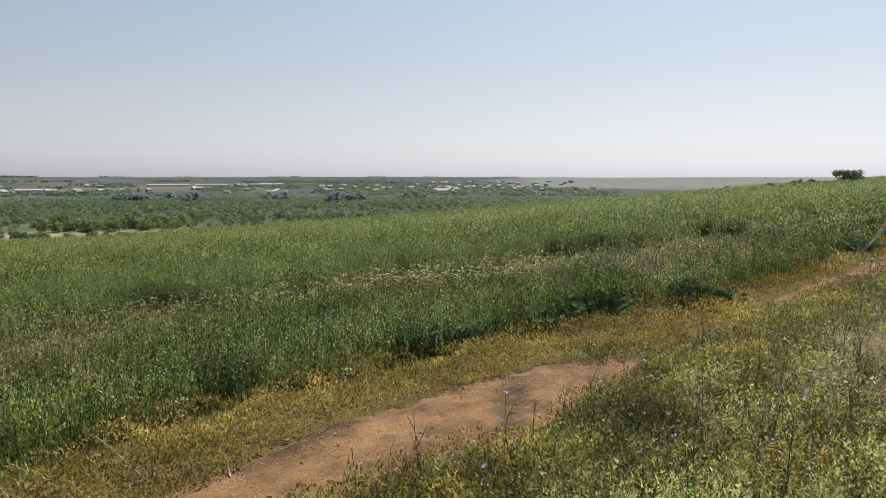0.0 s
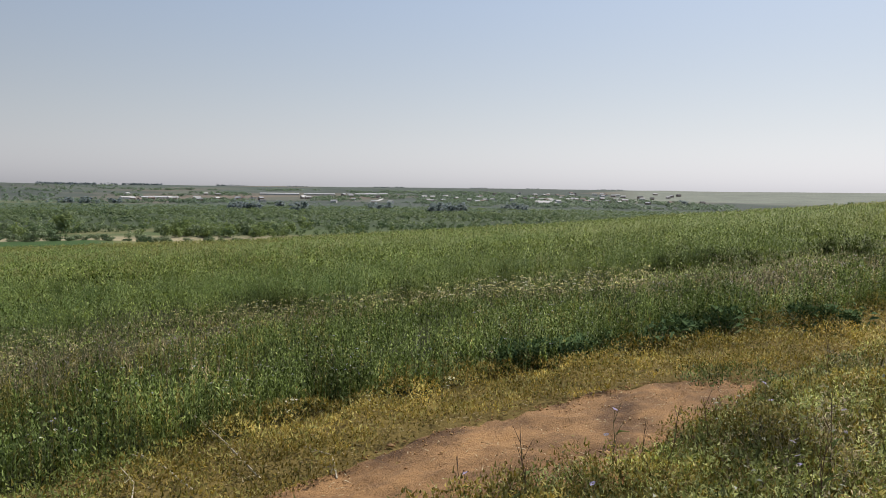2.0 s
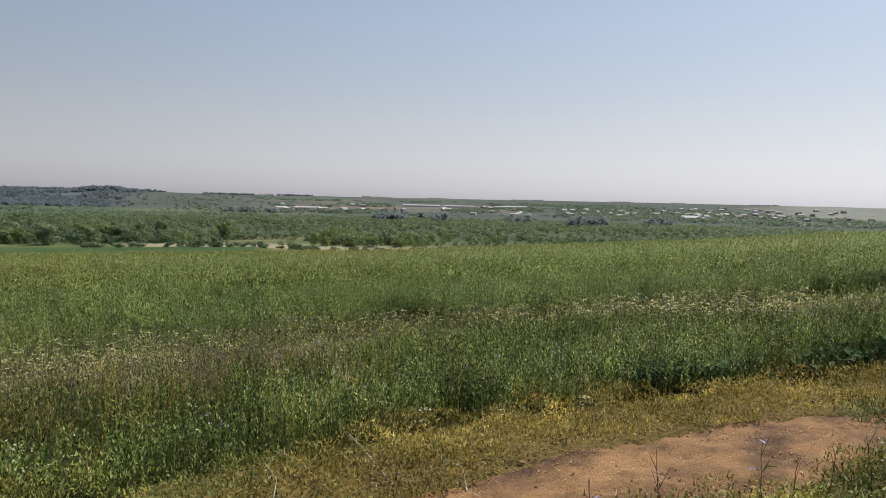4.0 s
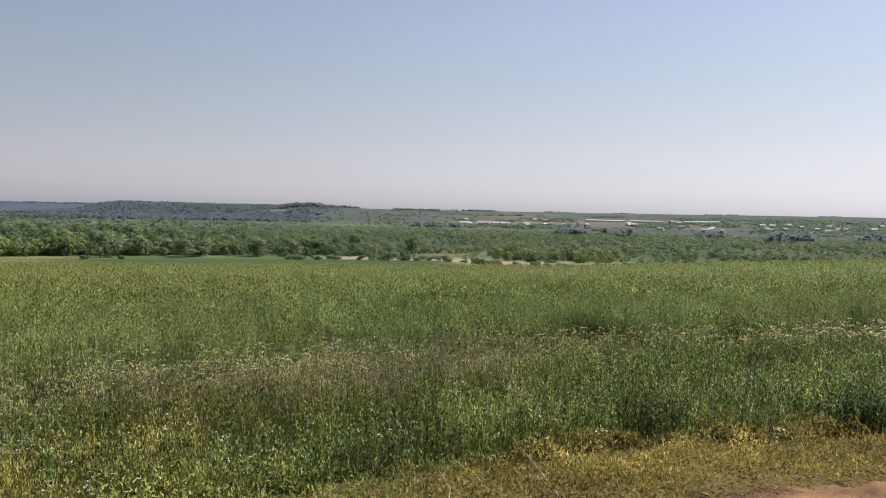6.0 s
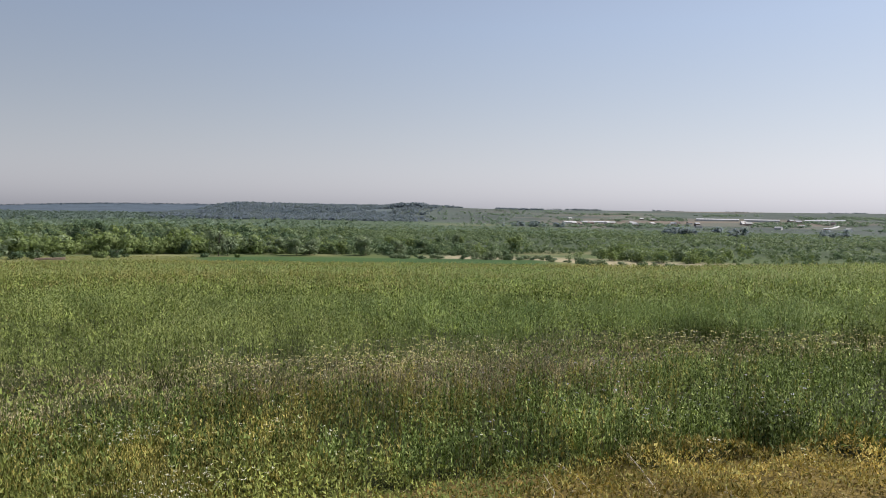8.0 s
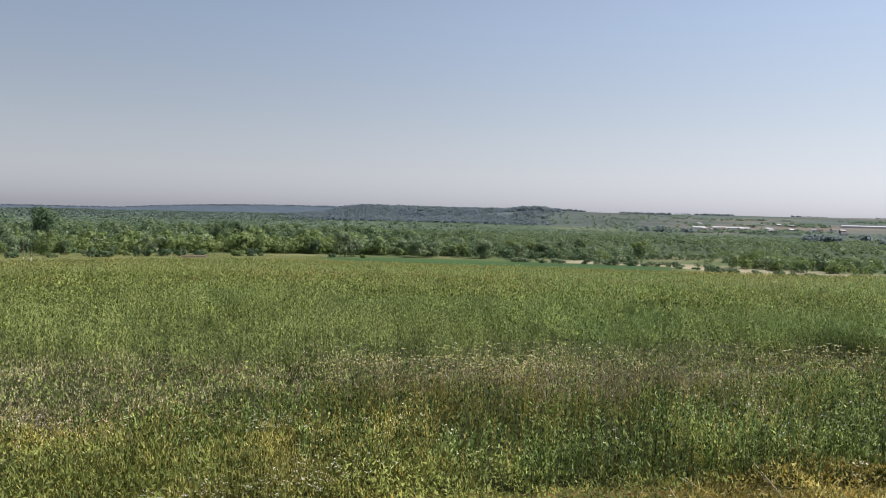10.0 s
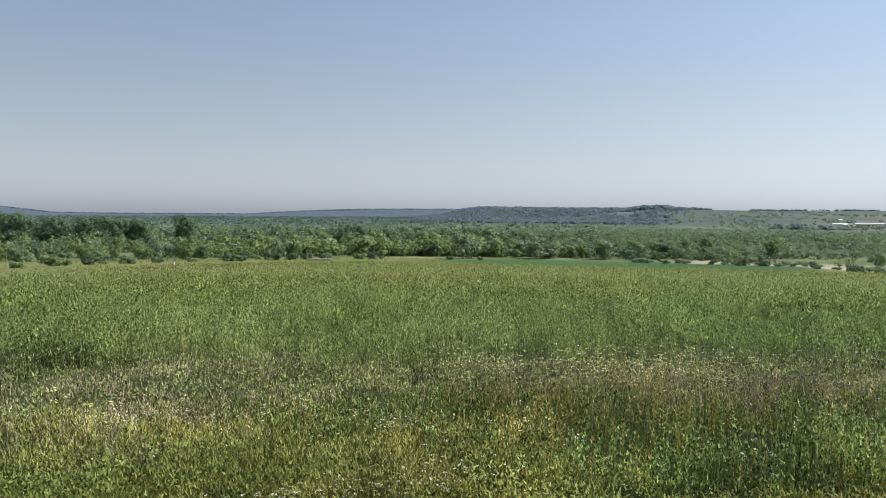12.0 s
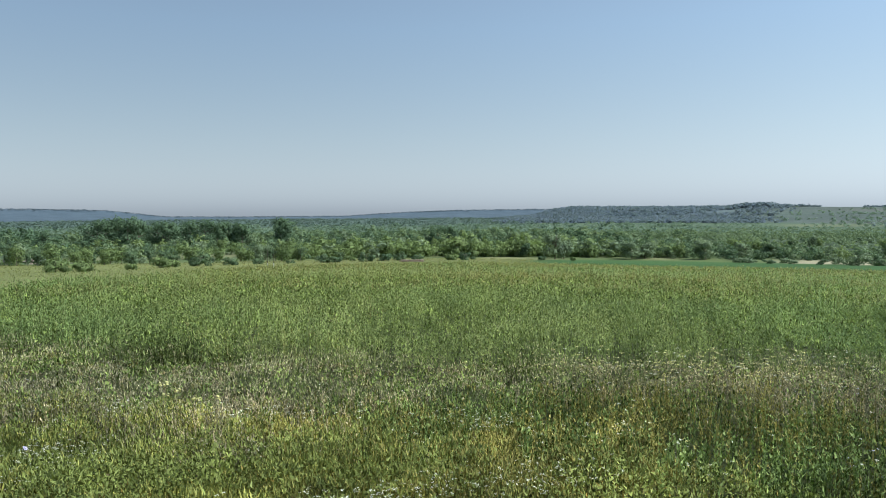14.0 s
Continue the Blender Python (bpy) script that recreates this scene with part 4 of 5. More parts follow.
for i in range(80):
    spots.append((g.choice((4, 5, 5, 6, 6)), g.uniform(6, 46), g.uniform(276, 293), g.uniform(0.45, 1.2)))
spots.append((5, 37.4, 262, 1.6))
for az, r, s in ((95.3, 140, 1.0), (93.6, 142, 0.85), (90.4, 165, 0.6), (88.3, 182, 1.15), (87.6, 186, 0.9), (85.7, 190, 1.1), (83.4, 192, 0.8), (76.4, 205, 0.9), (75.6, 208, 0.7), (73.2, 215, 0.95), (71.8, 220, 0.9), (70.5, 225, 0.85), (69.2, 225, 0.6), (66.5, 222, 0.95), (65.4, 225, 0.8), (79.0, 205, 0.5), (81.5, 200, 0.6), (59.5, 235, 0.6), (57.0, 238, 0.5)):
    spots.append((7 if r < 188 else g.choice((4, 6, 7, 4)), az, r, s * 1.35))
for i in range(40):
    spots.append((g.choice((3, 3, 0, 10)), g.uniform(78, 100), g.uniform(225, 300), g.uniform(0.4, 0.75)))
for i in range(30):
    spots.append((g.choice((4, 5, 7, 7, 6)), g.uniform(62, 104), g.uniform(225, 310), g.uniform(0.5, 1.25)))
put_copies(TREES, spots)


# the woods behind, too many to count
def woods(name, material, label, places, tall, seed, slim=1.3, sprays=30, spray=0.38, sink=0.12, lobes=5, peak=0.86, sky=1.3):
    g = np.random.default_rng(seed)
    protos = [crown_arrays(seed * 70 + k, 1.0, slim * g.uniform(0.8, 1.2), lobes, sprays, spray, 0.0, peak, sky) for k in range(12)]
    vs, qs, ns, o = [], [], [], 0
    z = height(places[:, 0], places[:, 1])
    for i, (x, y) in enumerate(places):
        v, q, n = protos[g.integers(12)]
        a, s = g.uniform(0, 6.28), tall[i]
        turn = np.array([[np.cos(a), np.sin(a), 0], [-np.sin(a), np.cos(a), 0], [0, 0, 1]])
        vs.append((v - [0, 0, sink]) @ turn * [s, s, s * g.uniform(0.8, 1.1)] + [x, y, z[i]])
        ns.append(n @ turn)
        qs.append(q + o)
        o += len(v)
    return stuff(name, (np.vstack(vs), np.vstack(qs), np.vstack(ns)), material, label, "woods")


p = np.vstack([spread(1900, 312, 450, -14, 106, 2.0), spread(1100, 309, 345, 20, 80, 1.0), spread(2900, 450, 700, -14, 106, 1.5), spread(5200, 700, 1500, -14, 106, 1.4)])
az, r = np.degrees(np.arctan2(-p[:, 0], p[:, 1])), np.hypot(p[:, 0], p[:, 1])
keep = fbm(p[:, 0], p[:, 1], 55.0, 2) < np.where(az < 45, 0.62, 0.64)
keep &= ~((r > 1240) & (az > 34) & (az < 43))
p, az, r = p[keep], az[keep], r[keep]
size = np.interp(az, (20, 45, 60, 80), (0.68, 0.8, 0.98, 1.05)) * (0.7 + 0.6 * fbm(p[:, 0], p[:, 1], 70.0, 0))
scrub = (az < 48) & (r > 375)
size = np.where(scrub, 0.62, 1.0) * size         # low scrub past the first rows
kind = 0.07 * scrub + fbm(p[:, 0], p[:, 1], 80.0, 4) + rng.normal(0, 0.08, len(p))
for name, leaf, sel, label, seed in (
        ("flats_dark_trees", LEAF_C, kind < 0.38, "dark green trees among the scrub of the flats", 20),
        ("flats_woods", LEAF_A, (kind >= 0.38) & (kind < 0.5), "green scrub woods filling the river flats", 21),
        ("flats_willows", LEAF_B, (kind >= 0.5) & (kind < 0.57), "grey-green willow scrub in the river flats", 22),
        ("flats_scrub", LEAF_D, kind >= 0.57, "light green scrub in the river flats", 23)):
    near = sel & (r < 450)
    woods(name, leaf, label, p[near], size[near] * np.clip(rng.lognormal(1.65, 0.33, near.sum()), 2.5, 11), seed, 1.15, 180, 0.114, 0.1, 8, sky=0.4)
    mid = sel & (r >= 450) & (r < 700)
    woods("far_" + name, LEAF_C if leaf is LEAF_C else HAZY_SCRUB, "farther " + label, p[mid], size[mid] * np.clip(rng.lognormal(1.8, 0.28, mid.sum()), 3.5, 11), seed + 10, 1.25, 84, 0.185, 0.1, 7)
q = spread(3300, 375, 1150, -14, 50, 1.4)
woods("low_scrub", HAZY_SCRUB, "low green scrub covering the flats, softened with painted haze", q, rng.uniform(2.2, 4.6, len(q)), 37, 1.9, 34, 0.3, 0.2)
far = r >= 700
woods("valley_woods", HAZY_LEAF, "green woods in the middle of the valley, coloured with haze", p[far], size[far] * np.clip(rng.lognormal(1.85, 0.28, far.sum()), 4, 11), 35, 1.5, 30, 0.35, 0.15, sky=2.2)
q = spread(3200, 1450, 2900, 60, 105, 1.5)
woods("plain_woods", HAZY_PLAIN_WOODS, "woods on the valley plain far off, blue-green with painted haze", q, rng.uniform(6, 10, len(q)), 36, 1.7, 24, 0.42, 0.25, sky=3.0)
# pine woods on the far hills
p = spread(9600, 1550, 2650, 40, 66, 2.0)
pz = np.degrees(np.arctan2(-p[:, 0], p[:, 1]))
pr = np.hypot(p[:, 0], p[:, 1])
edge = 45.4 - 4.0 * (pr - 1650) / 800 + 4 * (fbm(p[:, 0], p[:, 1], 160.0, 1) - 0.5)
p = p[(pr > np.interp(pz, RIDGE_AZ, FOOT_R) - 80) & (rng.random(len(p)) < smooth(-2.5, 3.5, pz - edge)) & (pz < 62.5 + 3 * (fbm(p[:, 0], p[:, 1], 160.0, 0) - 0.5)) & (fbm(p[:, 0], p[:, 1], 130.0, 3) < 0.7)]
woods("hill_pines", HAZY_PINE, "dark pine woods on the far hillside, blued with painted haze", p, rng.uniform(8, 13, len(p)), 24, 1.4, 24, 0.42, 0.25, sky=3.0)
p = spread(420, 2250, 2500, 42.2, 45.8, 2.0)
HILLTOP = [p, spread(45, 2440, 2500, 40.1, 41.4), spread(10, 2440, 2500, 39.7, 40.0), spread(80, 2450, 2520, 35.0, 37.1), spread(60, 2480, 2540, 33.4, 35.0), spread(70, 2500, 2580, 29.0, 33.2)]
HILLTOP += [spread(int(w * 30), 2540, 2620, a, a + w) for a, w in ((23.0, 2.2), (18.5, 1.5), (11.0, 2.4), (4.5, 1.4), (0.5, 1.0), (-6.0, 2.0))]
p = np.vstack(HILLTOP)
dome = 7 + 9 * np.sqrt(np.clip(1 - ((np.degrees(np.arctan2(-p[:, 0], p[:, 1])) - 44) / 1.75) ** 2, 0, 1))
woods("hilltop_wood", HAZY_PINE, "dark copses and shrubs on the far hill", p, np.where(np.arange(len(p)) < 420, rng.uniform(0.92, 1.05, len(p)) * dome, np.where(np.arange(len(p)) < 700, rng.uniform(5, 8.5, len(p)), rng.uniform(2.2, 4.4, len(p)))), 25, 1.2, 44, 0.34, 0.2, sky=2.2)
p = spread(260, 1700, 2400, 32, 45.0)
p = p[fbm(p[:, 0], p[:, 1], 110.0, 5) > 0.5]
woods("hill_shrubs", HAZY_LEAF, "shrubs on the far hillside, soft grey-green with painted haze", p, rng.uniform(4, 9, len(p)), 29, 1.8, 24, 0.42, 0.25, sky=2.2)
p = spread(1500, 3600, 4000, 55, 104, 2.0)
woods("distant_woods", HAZY_BLUE_WOODS, "distant woods along the valley's end, blue with painted haze", p, rng.uniform(5, 8, len(p)), 26, 1.8, 22, 0.42, 0.3, sky=3.0)


# ---- the village and farm across the valley ----
def box(bm, lo, hi):
    bmesh.ops.create_cube(bm, size=1, matrix=Matrix.LocRotScale([(a + b) / 2 for a, b in zip(lo, hi)], None, [b - a for a, b in zip(lo, hi)]))


def gable(bm, length, depth, base, rise, over):
    l, d = length / 2 + over, depth / 2 + over
    pts = [(-l, -d, base), (l, -d, base), (l, d, base), (-l, d, base), (-l, 0, base + rise), (l, 0, base + rise)]
    v = [bm.verts.new(c) for c in pts]
    for f in ((0, 1, 5, 4), (2, 3, 4, 5), (1, 2, 5), (3, 0, 4), (3, 2, 1, 0)):
        bm.faces.new([v[i] for i in f])


def make_house(kind, length, depth, wall_h, rise, wall, roof, label, category, group, windows):
    ob = tagged(new(kind), label, category, group)
    bm = bmesh.new()
    box(bm, (-length / 2, -depth / 2, -2.0), (length / 2, depth / 2, wall_h))
    part("wall", bm, wall, ob)
    bm = bmesh.new()
    gable(bm, length, depth, wall_h + 0.003, rise, 0.4)
    part("roof", bm, roof, ob)
    for k in range(windows):
        bm = bmesh.new()
        x = (k + 0.5) / windows * length - length / 2
        box(bm, (x - 0.5, -depth / 2 - 0.04, 1.0), (x + 0.5, -depth / 2 + 0.1, 2.2))
        part("window", bm, ROOFS[3], ob)
    return ob


g = random.Random(3)


def set_down(ob, az, r, turn):
    ob.matrix_basis = place(az, r, 1.0, radians(turn))


for az, r, length, turn in ((20.6, 1800, 92, 6), (17.6, 1800, 74, 4), (13.9, 1790, 60, 12), (13.2, 1815, 56, 8), (29.5, 1570, 58, 20), (31.4, 1560, 26, 20), (-0.2, 1420, 34, -5), (0.1, 1480, 32, -5)):
    set_down(make_house("barn", length, 15, 3.2, 1.9, WALLS[0], ROOFS[1 if length > 50 else 0], "long low farm shed with a pale metal roof", "barn", "farm sheds across the valley", 4), az, r, az + turn)
for i in range(104):
    if i < 60:
        az = g.gauss(-2.5, 4.0)
        r = g.uniform(1500, 2050)
    else:
        az, r = g.uniform(4, 32), g.uniform(1380, 1800)
    set_down(make_house("house", g.uniform(8, 12), g.uniform(7, 9), g.uniform(2.6, 4.2), g.uniform(1.8, 3.0), g.choice((WALLS[0], WALLS[0], WALLS[1], WALLS[2])), g.choice((ROOFS[0], ROOFS[0], ROOFS[0], ROOFS[1], ROOFS[2], ROOFS[3])), "small village house with a gabled roof", "house", "village houses", 2), az, r, az + g.uniform(-50, 50))
p = spread(10500, 1300, 2300, -14, 41, 1.3)
pz = np.degrees(np.arctan2(-p[:, 0], p[:, 1]))
p = p[(np.hypot(p[:, 0], p[:, 1]) < np.interp(pz, (-14, -4, 6), (1450, 1800, 2100))) & (fbm(p[:, 0], p[:, 1], 150.0, 3) < np.where(pz > 10, 0.42, 0.58)) & (rng.random(len(p)) < smooth(41, 30, pz))]
woods("village_trees", HAZY_LEAF, "garden trees between the village houses", p, rng.uniform(5, 9, len(p)), 27, 1.4, 26, 0.38, 0.2, sky=2.2)
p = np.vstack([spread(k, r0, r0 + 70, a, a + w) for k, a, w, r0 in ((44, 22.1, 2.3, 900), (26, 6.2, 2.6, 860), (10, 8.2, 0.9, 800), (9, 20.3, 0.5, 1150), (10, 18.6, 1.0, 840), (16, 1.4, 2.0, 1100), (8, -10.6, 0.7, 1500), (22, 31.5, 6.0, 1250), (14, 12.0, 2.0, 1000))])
woods("village_poplars", HAZY_COPSE, "tall trees standing by the village, paled blue with painted haze", p, rng.uniform(6, 12, len(p)), 28, 1.05, 90, 0.24, 0.05, 7, sky=2.5)

for az, length, roof in ((97.6, 16, ROOFS[2]), (95.7, 7, ROOFS[1])):
    set_down(make_house("shed", length, 6, 1.3, 0.6, WALLS[2], roof, "low pale shed among the bushes of the meadow", "shed", "sheds in the flats", 2), az, 330, az)

# huts and bushes on the field's crest
put_copies(TREES, [(6, -28.75, 158, 1.15), (4, -25.85, 158, 0.62), (6, -29.05, 160, 1.15)] + [(6, -19.0 - 0.45 * k, 166, 0.2 + 0.05 * (k % 3)) for k in range(6)])
set_down(make_house("hut", 5, 4, 0.2, 0.45, WALLS[1], ROOFS[3], "low dark hut behind the field's crest", "hut", "huts on the crest", 0), -25.0, 168, 0)
set_down(make_house("hut", 6.5, 4, 0.3, 0.5, WALLS[1], ROOFS[2], "low hut with a rusty brown roof", "hut", "huts on the crest", 0), -27.9, 165, 0)


# ---- single plants and things by the track ----
STEM = plain("weed_stem", (0.12, 0.12, 0.05), (0.22, 0.19, 0.09), 30.0, 0.8)
RED_STEM = plain("dry_brown_stem", (0.10, 0.06, 0.04), (0.2, 0.13, 0.08), 30.0, 0.8)
PALE_STEM = plain("bleached_stem", (0.4, 0.36, 0.27), (0.6, 0.55, 0.44), 25.0, 0.8)
LILAC = leaf_material("lilac_petals", (0.4, 0.36, 0.62), (0.5, 0.45, 0.7), (0.6, 0.55, 0.78), 0.3, 0.1)
g = random.Random(17)


def stand(ob, x, y, turn=0.0, scale=1.0):
    ob.matrix_basis = Matrix.LocRotScale((x, y, float(height(x, y))), Euler((0, 0, turn)), (scale,) * 3)
    return ob


def leaf_bm(length, wide, droop=0.2):
    bm = bmesh.new()
    pts = [(0, 0, 0), (wide / 2, length * 0.4, 0.012), (0, length * 0.45, 0), (-wide / 2, length * 0.4, 0.012), (0, length, -droop * length)]
    v = [bm.verts.new(c) for c in pts]
    for f in ((0, 1, 2), (0, 2, 3), (1, 4, 2), (2, 4, 3)):
        bm.faces.new([v[i] for i in f])
    return bm


def flower_bm(size, petals=13):
    bm = bmesh.new()
    for k in range(petals):
        a = k * math.tau / petals
        c, d = math.cos(a), math.sin(a)
        w = size * 0.16
        pts = [(c * size * 0.1, d * size * 0.1, 0), (c * size * 0.55 - d * w, d * size * 0.55 + c * w, size * 0.12), (c * size, d * size, size * 0.1), (c * size * 0.55 + d * w, d * size * 0.55 - c * w, size * 0.12)]
        bm.faces.new([bm.verts.new(p) for p in pts])
    return bm


def make_stalk(name, tall, branches, flowers, leaves, stem, petal, label, category, group, head=0.02, flat=0.0):
    """A tall weed: a jointed stem, side branches, leaves at the joints and flowers."""
    ob = tagged(new(name), label, category, group)
    bm = bmesh.new()
    joints = [Vector((0, 0, -0.02))]
    lean = Vector((g.uniform(-0.15, 0.15), g.uniform(-0.15, 0.15), 1)).normalized()
    for k in range(5):
        joints.append(joints[-1] + (lean + Vector((g.uniform(-0.12, 0.12), g.uniform(-0.12, 0.12), 0))) * tall / 5)
    for k in range(5):
        tube(bm, joints[k], joints[k + 1], 0.0038 - k * 0.0005, 0.0038 - (k + 1) * 0.0005, 5)
    part("stem", bm, stem, ob)
    ends = [joints[-1]]
    for k in range(branches):
        a = g.uniform(0, math.tau)
        start = joints[2 + k % 3]
        end = start + Vector((math.cos(a) * 0.35, math.sin(a) * 0.35, g.uniform(0.6, 1.0))) * tall * g.uniform(0.18, 0.34)
        bm = bmesh.new()
        tube(bm, start, end, 0.0022, 0.001, 4)
        part("branch", bm, stem, ob)
        ends.append(end)
    for k in range(leaves):
        leaf = part("leaf", leaf_bm(tall * g.uniform(0.14, 0.24), tall * 0.045), WEED, ob)
        leaf.matrix_basis = Matrix.LocRotScale(joints[k % 4] + Vector((0, 0, 0.02)), Euler((g.uniform(0.2, 0.9), 0, g.uniform(0, math.tau))), None)
    for k in range(flowers):
        fl = part("flower", flower_bm(head), petal, ob)
        fl.matrix_basis = Matrix.LocRotScale(ends[k % len(ends)] + (Vector((g.gauss(0, flat), g.gauss(0, flat), 0.004)) if flat else Vector((0, 0, 0.003 + 0.02 * (k // len(ends))))), Euler((g.uniform(-0.9, 0.3), g.uniform(-0.5, 0.5), 0)), None)
    return ob


for x, y, tall, fl in ((0.38, 4.44, 0.43, 2), (0.25, 3.62, 0.27, 2), (1.28, 3.98, 0.36, 4), (2.22, 4.3, 0.42, 4), (1.77, 4.5, 0.36, 2), (-5.65, -0.72, 0.36, 1), (1.5, 5.2, 0.35, 2), (2.6, 5.6, 0.4, 3), (-0.45, 4.0, 0.2, 1)):
    stand(make_stalk("chicory_plant", tall, 4, fl, 4, STEM, LILAC, "wild chicory stalk with open lilac-blue flowers", "wild flower", "chicory by the track", 0.021), x, y)
for x, y, tall in ((-0.09, 3.85, 0.52), (0.57, 4.41, 0.38), (0.76, 4.6, 0.4), (-0.48, 3.9, 0.34), (1.32, 3.72, 0.5), (1.63, 3.75, 0.48), (1.95, 4.2, 0.46), (2.75, 4.7, 0.5), (3.2, 5.4, 0.55), (4.05, 7.0, 0.75), (4.3, 7.1, 0.65), (5.75, 9.7, 0.9), (5.95, 9.9, 0.7), (2.4, 6.6, 0.5), (1.05, 4.9, 0.36), (1.2, 3.4, 0.4), (1.7, 3.5, 0.5), (2.3, 3.9, 0.5), (1.55, 4.2, 0.55), (2.9, 5.2, 0.5), (3.4, 6.2, 0.5), (2.2, 5.0, 0.5)):
    stand(make_stalk("dock_stalk", tall, 5, 0, 3, RED_STEM, LILAC, "thin dry brown weed stalk with side twigs", "weed", "dry stalks by the track"), x, y)
for x, y, tall in ((-1.43, 5.82, 0.2), (-0.89, 6.47, 0.22), (-2.05, 5.58, 0.24), (-4.78, 2.77, 0.25), (-5.26, 1.14, 0.25), (-5.07, 2.29, 0.28), (-5.44, 0.73, 0.24), (-4.2, 3.6, 0.3), (-6.4, 1.8, 0.3), (5.5, 9.2, 0.5)):
    stand(make_stalk("yarrow_plant", tall, 6, 14, 3, STEM, PETAL_WHITE, "yarrow with flat white flower heads among weeds", "wild flower", "yarrow in the meadow", 0.012, 0.02), x, y)
for x, y, tall in ((-7.2, 0.2, 0.48), (-7.05, 0.3, 0.42), (-6.65, 0.42, 0.4), (-6.5, 0.55, 0.44)):
    stand(make_stalk("yellow_spike_plant", tall, 7, 16, 4, STRAW, PETAL_YELLOW, "pale yellow flowering spike standing in the weeds", "wild flower", "yellow spikes", 0.018), x, y)


def make_dry_stem(points, thick, twigs, label, group):
    ob = tagged(new("dry_stem"), label, "dead stem", group)
    bm = bmesh.new()
    pts = [Vector((x, y, float(height(x, y)) + up)) for x, y, up in points]
    for k in range(len(pts) - 1):
        tube(bm, pts[k] - pts[0], pts[k + 1] - pts[0], thick * (1 - 0.25 * k), thick * (1 - 0.25 * (k + 1)), 6)
    part("stalk", bm, PALE_STEM, ob)
    for k in range(twigs):
        a = pts[0].lerp(pts[-1], g.uniform(0.15, 0.95)) - pts[0]
        bm = bmesh.new()
        tube(bm, a, a + Vector((g.uniform(-0.09, 0.09), g.uniform(-0.09, 0.09), g.uniform(0.01, 0.08))), thick * 0.5, thick * 0.2, 4)
        part("twig", bm, PALE_STEM, ob)
    ob.location = pts[0]
    return ob


make_dry_stem(((-1.8, 4.3, 0.03), (-2.26, 4.8, 0.1), (-2.73, 5.27, 0.17)), 0.007, 7, "bleached broken hogweed stem leaning over yellow weeds", "dry stems")
make_dry_stem(((-2.1, 4.03, 0.03), (-2.45, 4.3, 0.08), (-2.8, 4.55, 0.1)), 0.007, 4, "bleached dry stem lying in yellow weeds", "dry stems")
make_dry_stem(((-1.3, 4.3, 0.04), (-1.45, 4.7, 0.05), (-1.7, 4.85, 0.06)), 0.006, 6, "tangle of bleached dry stems beside the track", "dry stems")
make_dry_stem(((-2.35, 3.75, 0.03), (-2.45, 3.95, 0.1), (-2.6, 4.05, 0.16)), 0.005, 3, "short bleached dry stem", "dry stems")
make_dry_stem(((7.95, 13.75, 0.06), (8.2, 13.75, 0.3), (8.34, 13.75, 0.48), (8.42, 13.75, 0.64)), 0.028, 8, "pale forked dead branch rising out of the weeds", "dry stems")
make_dry_stem(((7.95, 13.75, 0.06), (7.72, 13.75, 0.2), (7.57, 13.75, 0.34)), 0.022, 6, "pale side arm of a dead branch in weeds", "dry stems")
make_dry_stem(((7.05, 12.8, 0.05), (7.3, 13.4, 0.16), (7.5, 14.2, 0.22)), 0.02, 2, "bleached stick lying at the track's edge", "dry stems")


def make_clump(tall, wide, count, leaf, label):
    """A broad weed, its dark leaf colour painted shade: leaves on short stalks round a root."""
    ob = tagged(new("weed_clump"), label, "weed", "dark weed clumps")
    for k in range(9):
        a = g.uniform(0, math.tau)
        bm = bmesh.new()
        tube(bm, (0, 0, -0.02), (math.cos(a) * wide * 0.3, math.sin(a) * wide * 0.3, tall * g.uniform(0.5, 0.95)), 0.006, 0.003, 5)
        part("stem", bm, STEM, ob)
    for k in range(count):
        a, d, h = g.uniform(0, math.tau), math.sqrt(g.random()) * wide / 2, g.random()
        lf = part("leaf", leaf_bm(g.uniform(0.08, 0.16), g.uniform(0.05, 0.09)), leaf, ob)
        lf.matrix_basis = Matrix.LocRotScale((math.cos(a) * d, math.sin(a) * d * 0.7, tall * h * (1 - 0.5 * (2 * d / wide) ** 2) + 0.03), Euler((g.uniform(-0.4, 0.7), g.uniform(-0.5, 0.5), g.uniform(0, math.tau))), None)
    return ob


# leaves coloured dark for the shade under the field's edge
SHADE_WEED = leaf_material("shade_weed", (0.038, 0.070, 0.034), (0.067, 0.110, 0.049), (0.114, 0.170, 0.080), 0.1, gloss=0.0)
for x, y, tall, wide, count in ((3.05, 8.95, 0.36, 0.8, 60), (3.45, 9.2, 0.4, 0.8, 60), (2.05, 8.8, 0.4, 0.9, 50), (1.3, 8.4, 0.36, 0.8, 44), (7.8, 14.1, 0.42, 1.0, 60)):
    stand(make_clump(tall, wide, count, SHADE_WEED, "broad-leaved weed clump at the field's edge, dark with painted shade"), x, y)

# the field edge's shady hollow and hem: shade painted as dense dark broad weeds
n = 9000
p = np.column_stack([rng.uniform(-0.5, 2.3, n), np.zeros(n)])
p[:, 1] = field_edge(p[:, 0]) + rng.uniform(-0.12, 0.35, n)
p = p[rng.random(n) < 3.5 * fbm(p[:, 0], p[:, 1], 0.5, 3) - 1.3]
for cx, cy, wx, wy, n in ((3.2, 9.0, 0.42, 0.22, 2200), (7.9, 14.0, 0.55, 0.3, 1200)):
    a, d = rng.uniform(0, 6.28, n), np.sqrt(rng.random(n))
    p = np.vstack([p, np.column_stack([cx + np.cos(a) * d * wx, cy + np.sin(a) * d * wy])])
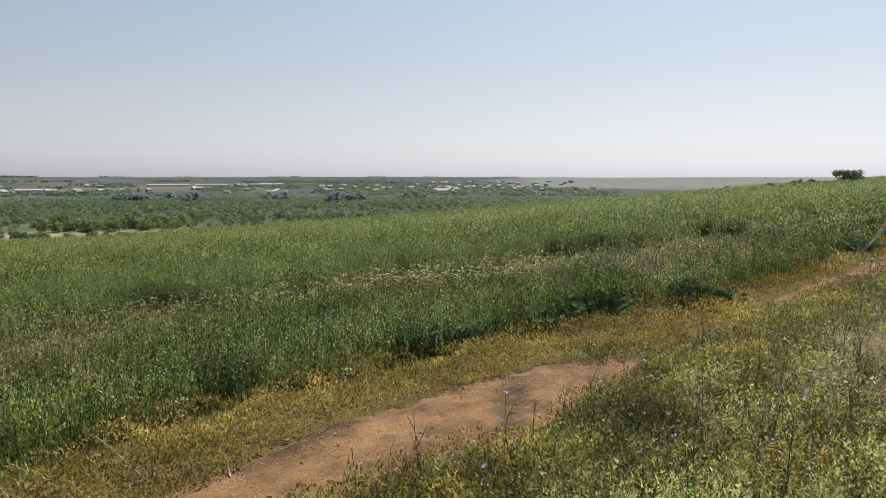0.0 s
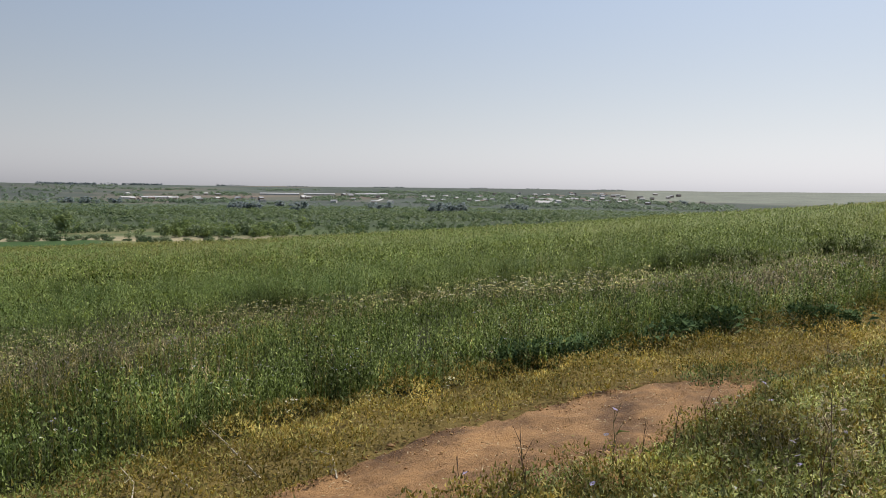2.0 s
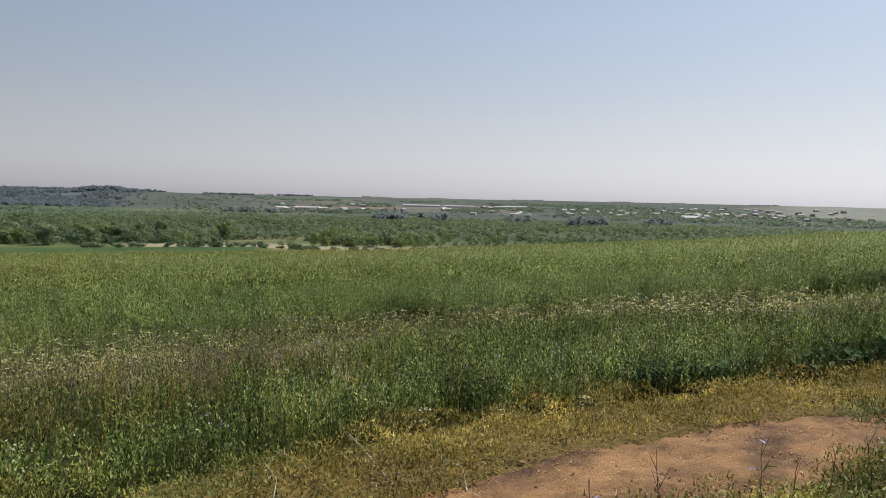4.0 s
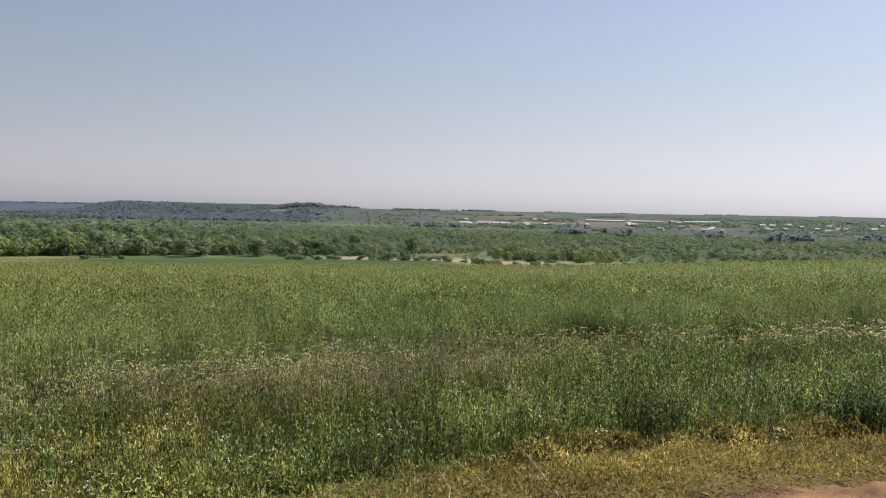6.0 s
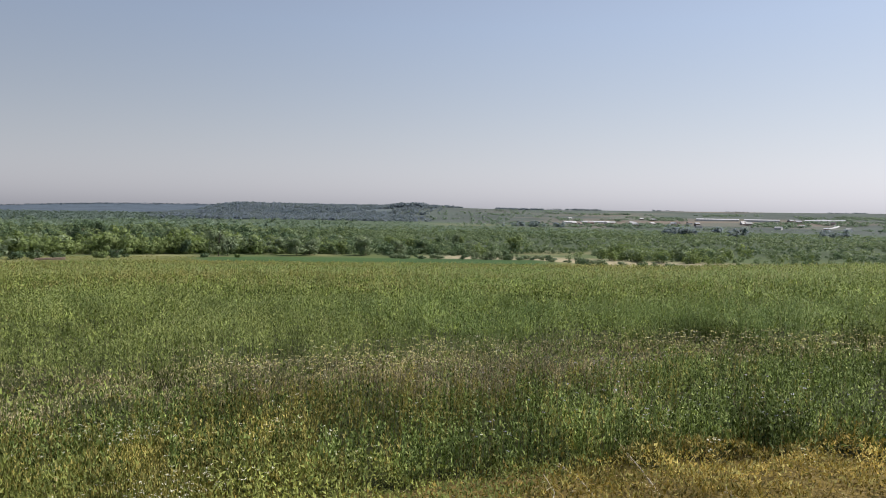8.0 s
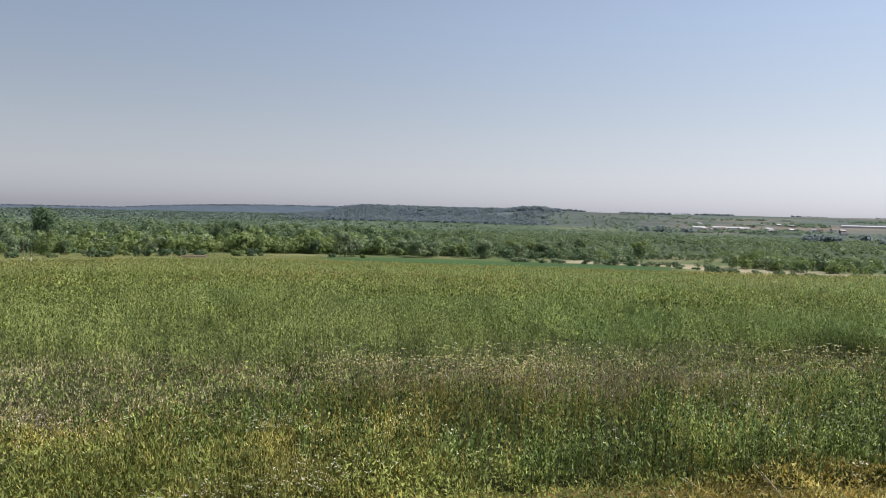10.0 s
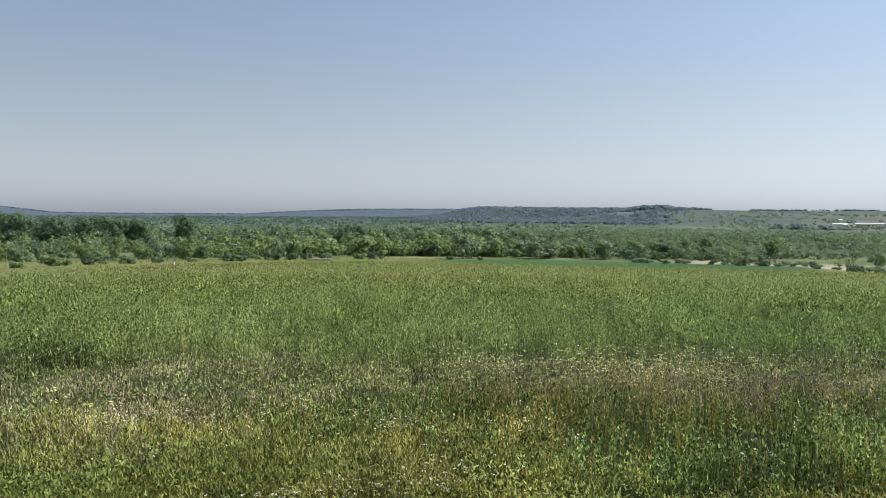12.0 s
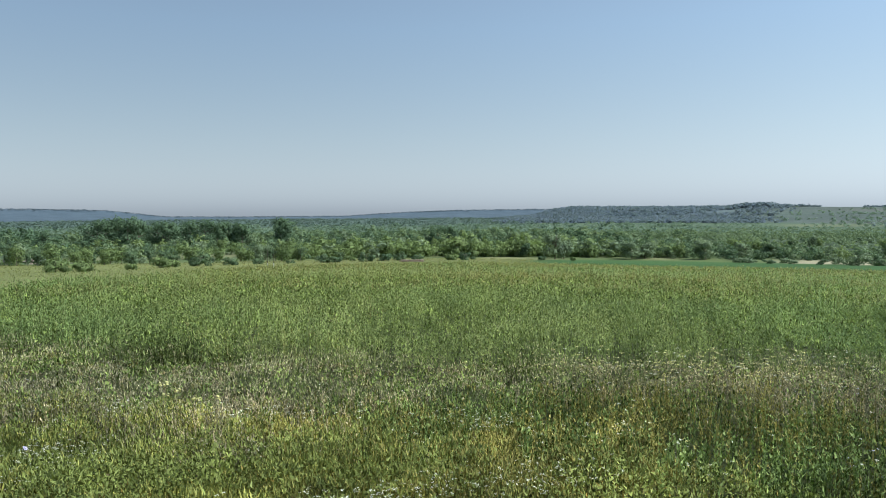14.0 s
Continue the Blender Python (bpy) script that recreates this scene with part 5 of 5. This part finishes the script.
stuff("dark_weeds", leaf_mat(p, 0.1 + 0.32 * fbm(p[:, 0], p[:, 1], 0.35, 1), 0.055, 0.024, (-0.2, 1.2)), SHADE_WEED, "dense broad weeds at the field's edge, painted dark as shade", "weeds")
c = np.column_stack([rng.uniform(1.2, 2.0, 60), rng.uniform(6.2, 6.9, 60)])
p, _ = tufts(c, 14, 0.05)
stuff("brown_tufts", leaf_mat(p, np.full(len(p), 0.12), 0.05, 0.012), HEM, "small dark tufts at the end of the bare earth", "weeds")

# crumbs and clods on the bare earth
n = 5200
x = rng.uniform(-2.6, 1.75, n)
y = track_near(x) + rng.beta(0.7, 0.7, n) * (track_far(x) - track_near(x))
d = rng.gamma(2.0, 0.0022, n)[:, None]
corner = np.array([(1, 0, -0.4), (-0.5, 0.87, -0.4), (-0.5, -0.87, -0.4), (0, 0, 0.8)])
v = (np.column_stack([x, y, height(x, y) + 0.035])[:, None] + (corner[None] + rng.normal(0, 0.25, (n, 4, 3))) * d[:, None]).reshape(-1, 3)
q = (np.arange(n)[:, None, None] * 4 + np.array([(0, 2, 1), (0, 1, 3), (1, 2, 3), (2, 0, 3)])[None]).reshape(-1, 3)
stuff("earth_crumbs", (v, q), CLOD, "crumbs of dry reddish-brown earth strewn over the track", "earth")
CLODS = []
for k in range(4):
    v, q = lump(900 + k)
    CLODS.append(mesh_of("earth_clod", v, q, [CLOD], True))
made = 0
while made < 130:
    x = g.uniform(-1.9, 1.6)
    y = float(track_near(x)) + g.random() * float(track_far(x) - track_near(x))
    side = 2 * (y - float(track_near(x))) / float(track_far(x) - track_near(x)) - 1
    if g.random() > 0.35 + 0.65 * abs(side):
        continue
    ob = tagged(new("earth_clod", CLODS[made % 4]), "small reddish-brown clod of dry earth", "clod", "clods on the track")
    z = g.choice((g.uniform(0.012, 0.03), g.uniform(0.012, 0.03), g.uniform(0.025, 0.07)))
    ob.matrix_basis = Matrix.LocRotScale((x, y, float(height(x, y)) + 0.02), Euler((0, 0, g.uniform(0, 6.28))), (z * 1.3, z, z * 0.6))
    made += 1


# a pale farm road on the far slope
def far_road(points, width):
    side = []
    for k, (az, r) in enumerate(points):
        a = radians(az)
        side.append(Vector((-math.sin(a) * r, math.cos(a) * r)))
    v, q = [], []
    for k, c in enumerate(side):
        d = (side[min(k + 1, len(side) - 1)] - side[max(k - 1, 0)]).normalized()
        n = Vector((-d.y, d.x)) * width / 2
        for e in (c - n, c + n):
            v.append((e.x, e.y, float(height(e.x, e.y)) + 0.6))
        if k:
            q.append((2 * k - 2, 2 * k - 1, 2 * k + 1, 2 * k))
    return tagged(new("road", mesh_of("road", np.array(v), np.array(q), [ROOFS[0]])), "pale dirt farm road winding down the far slope", "road", kind="structure")


far_road([(14.4, 1770), (13.7, 1750), (13.1, 1715), (12.8, 1670), (12.8, 1630), (13.0, 1580), (13.3, 1540)], 9)

# a stack of old boards by the bushes at the field's end
BOARD = plain("old_boards", (0.28, 0.2, 0.16), (0.42, 0.32, 0.26), 2.0, 0.85, per_object=0.5)
pile = tagged(new("board_pile"), "low pile of weathered pinkish boards beside bushes", "board pile")
for k in range(9):
    bm = bmesh.new()
    box(bm, (-3.0 + g.uniform(-0.4, 0.4), -0.16, 0), (3.0 + g.uniform(-0.4, 0.4), 0.16, 0.16))
    b = part("board", bm, BOARD, pile)
    b.matrix_basis = Matrix.LocRotScale((g.uniform(-0.4, 0.4), (k % 3) * 0.36 - 0.36, 0.1 + (k // 3) * 0.18), Euler((0, 0, g.uniform(-0.06, 0.06))), None)
pile.matrix_basis = place(69.6, 196, 1.0, radians(70))

# two thin posts on the meadow
LIME = plain("limewash", (0.55, 0.55, 0.5), (0.72, 0.71, 0.66), 5.0, 0.9)
for az, r, tall in ((80.75, 142, 3.3), (80.3, 146, 2.7)):
    post = tagged(new("post"), "thin weathered wooden post with a limewashed foot", "post", "posts on the meadow")
    bm = bmesh.new()
    tube(bm, (0, 0, 0.9), (0.03, 0.02, tall), 0.06, 0.045, 8)
    part("shaft", bm, BARK, post)
    bm = bmesh.new()
    tube(bm, (0, 0, -0.2), (0, 0, 0.9), 0.075, 0.068, 8)
    part("foot", bm, LIME, post, "limewashed foot")
    post.matrix_basis = place(az, r)
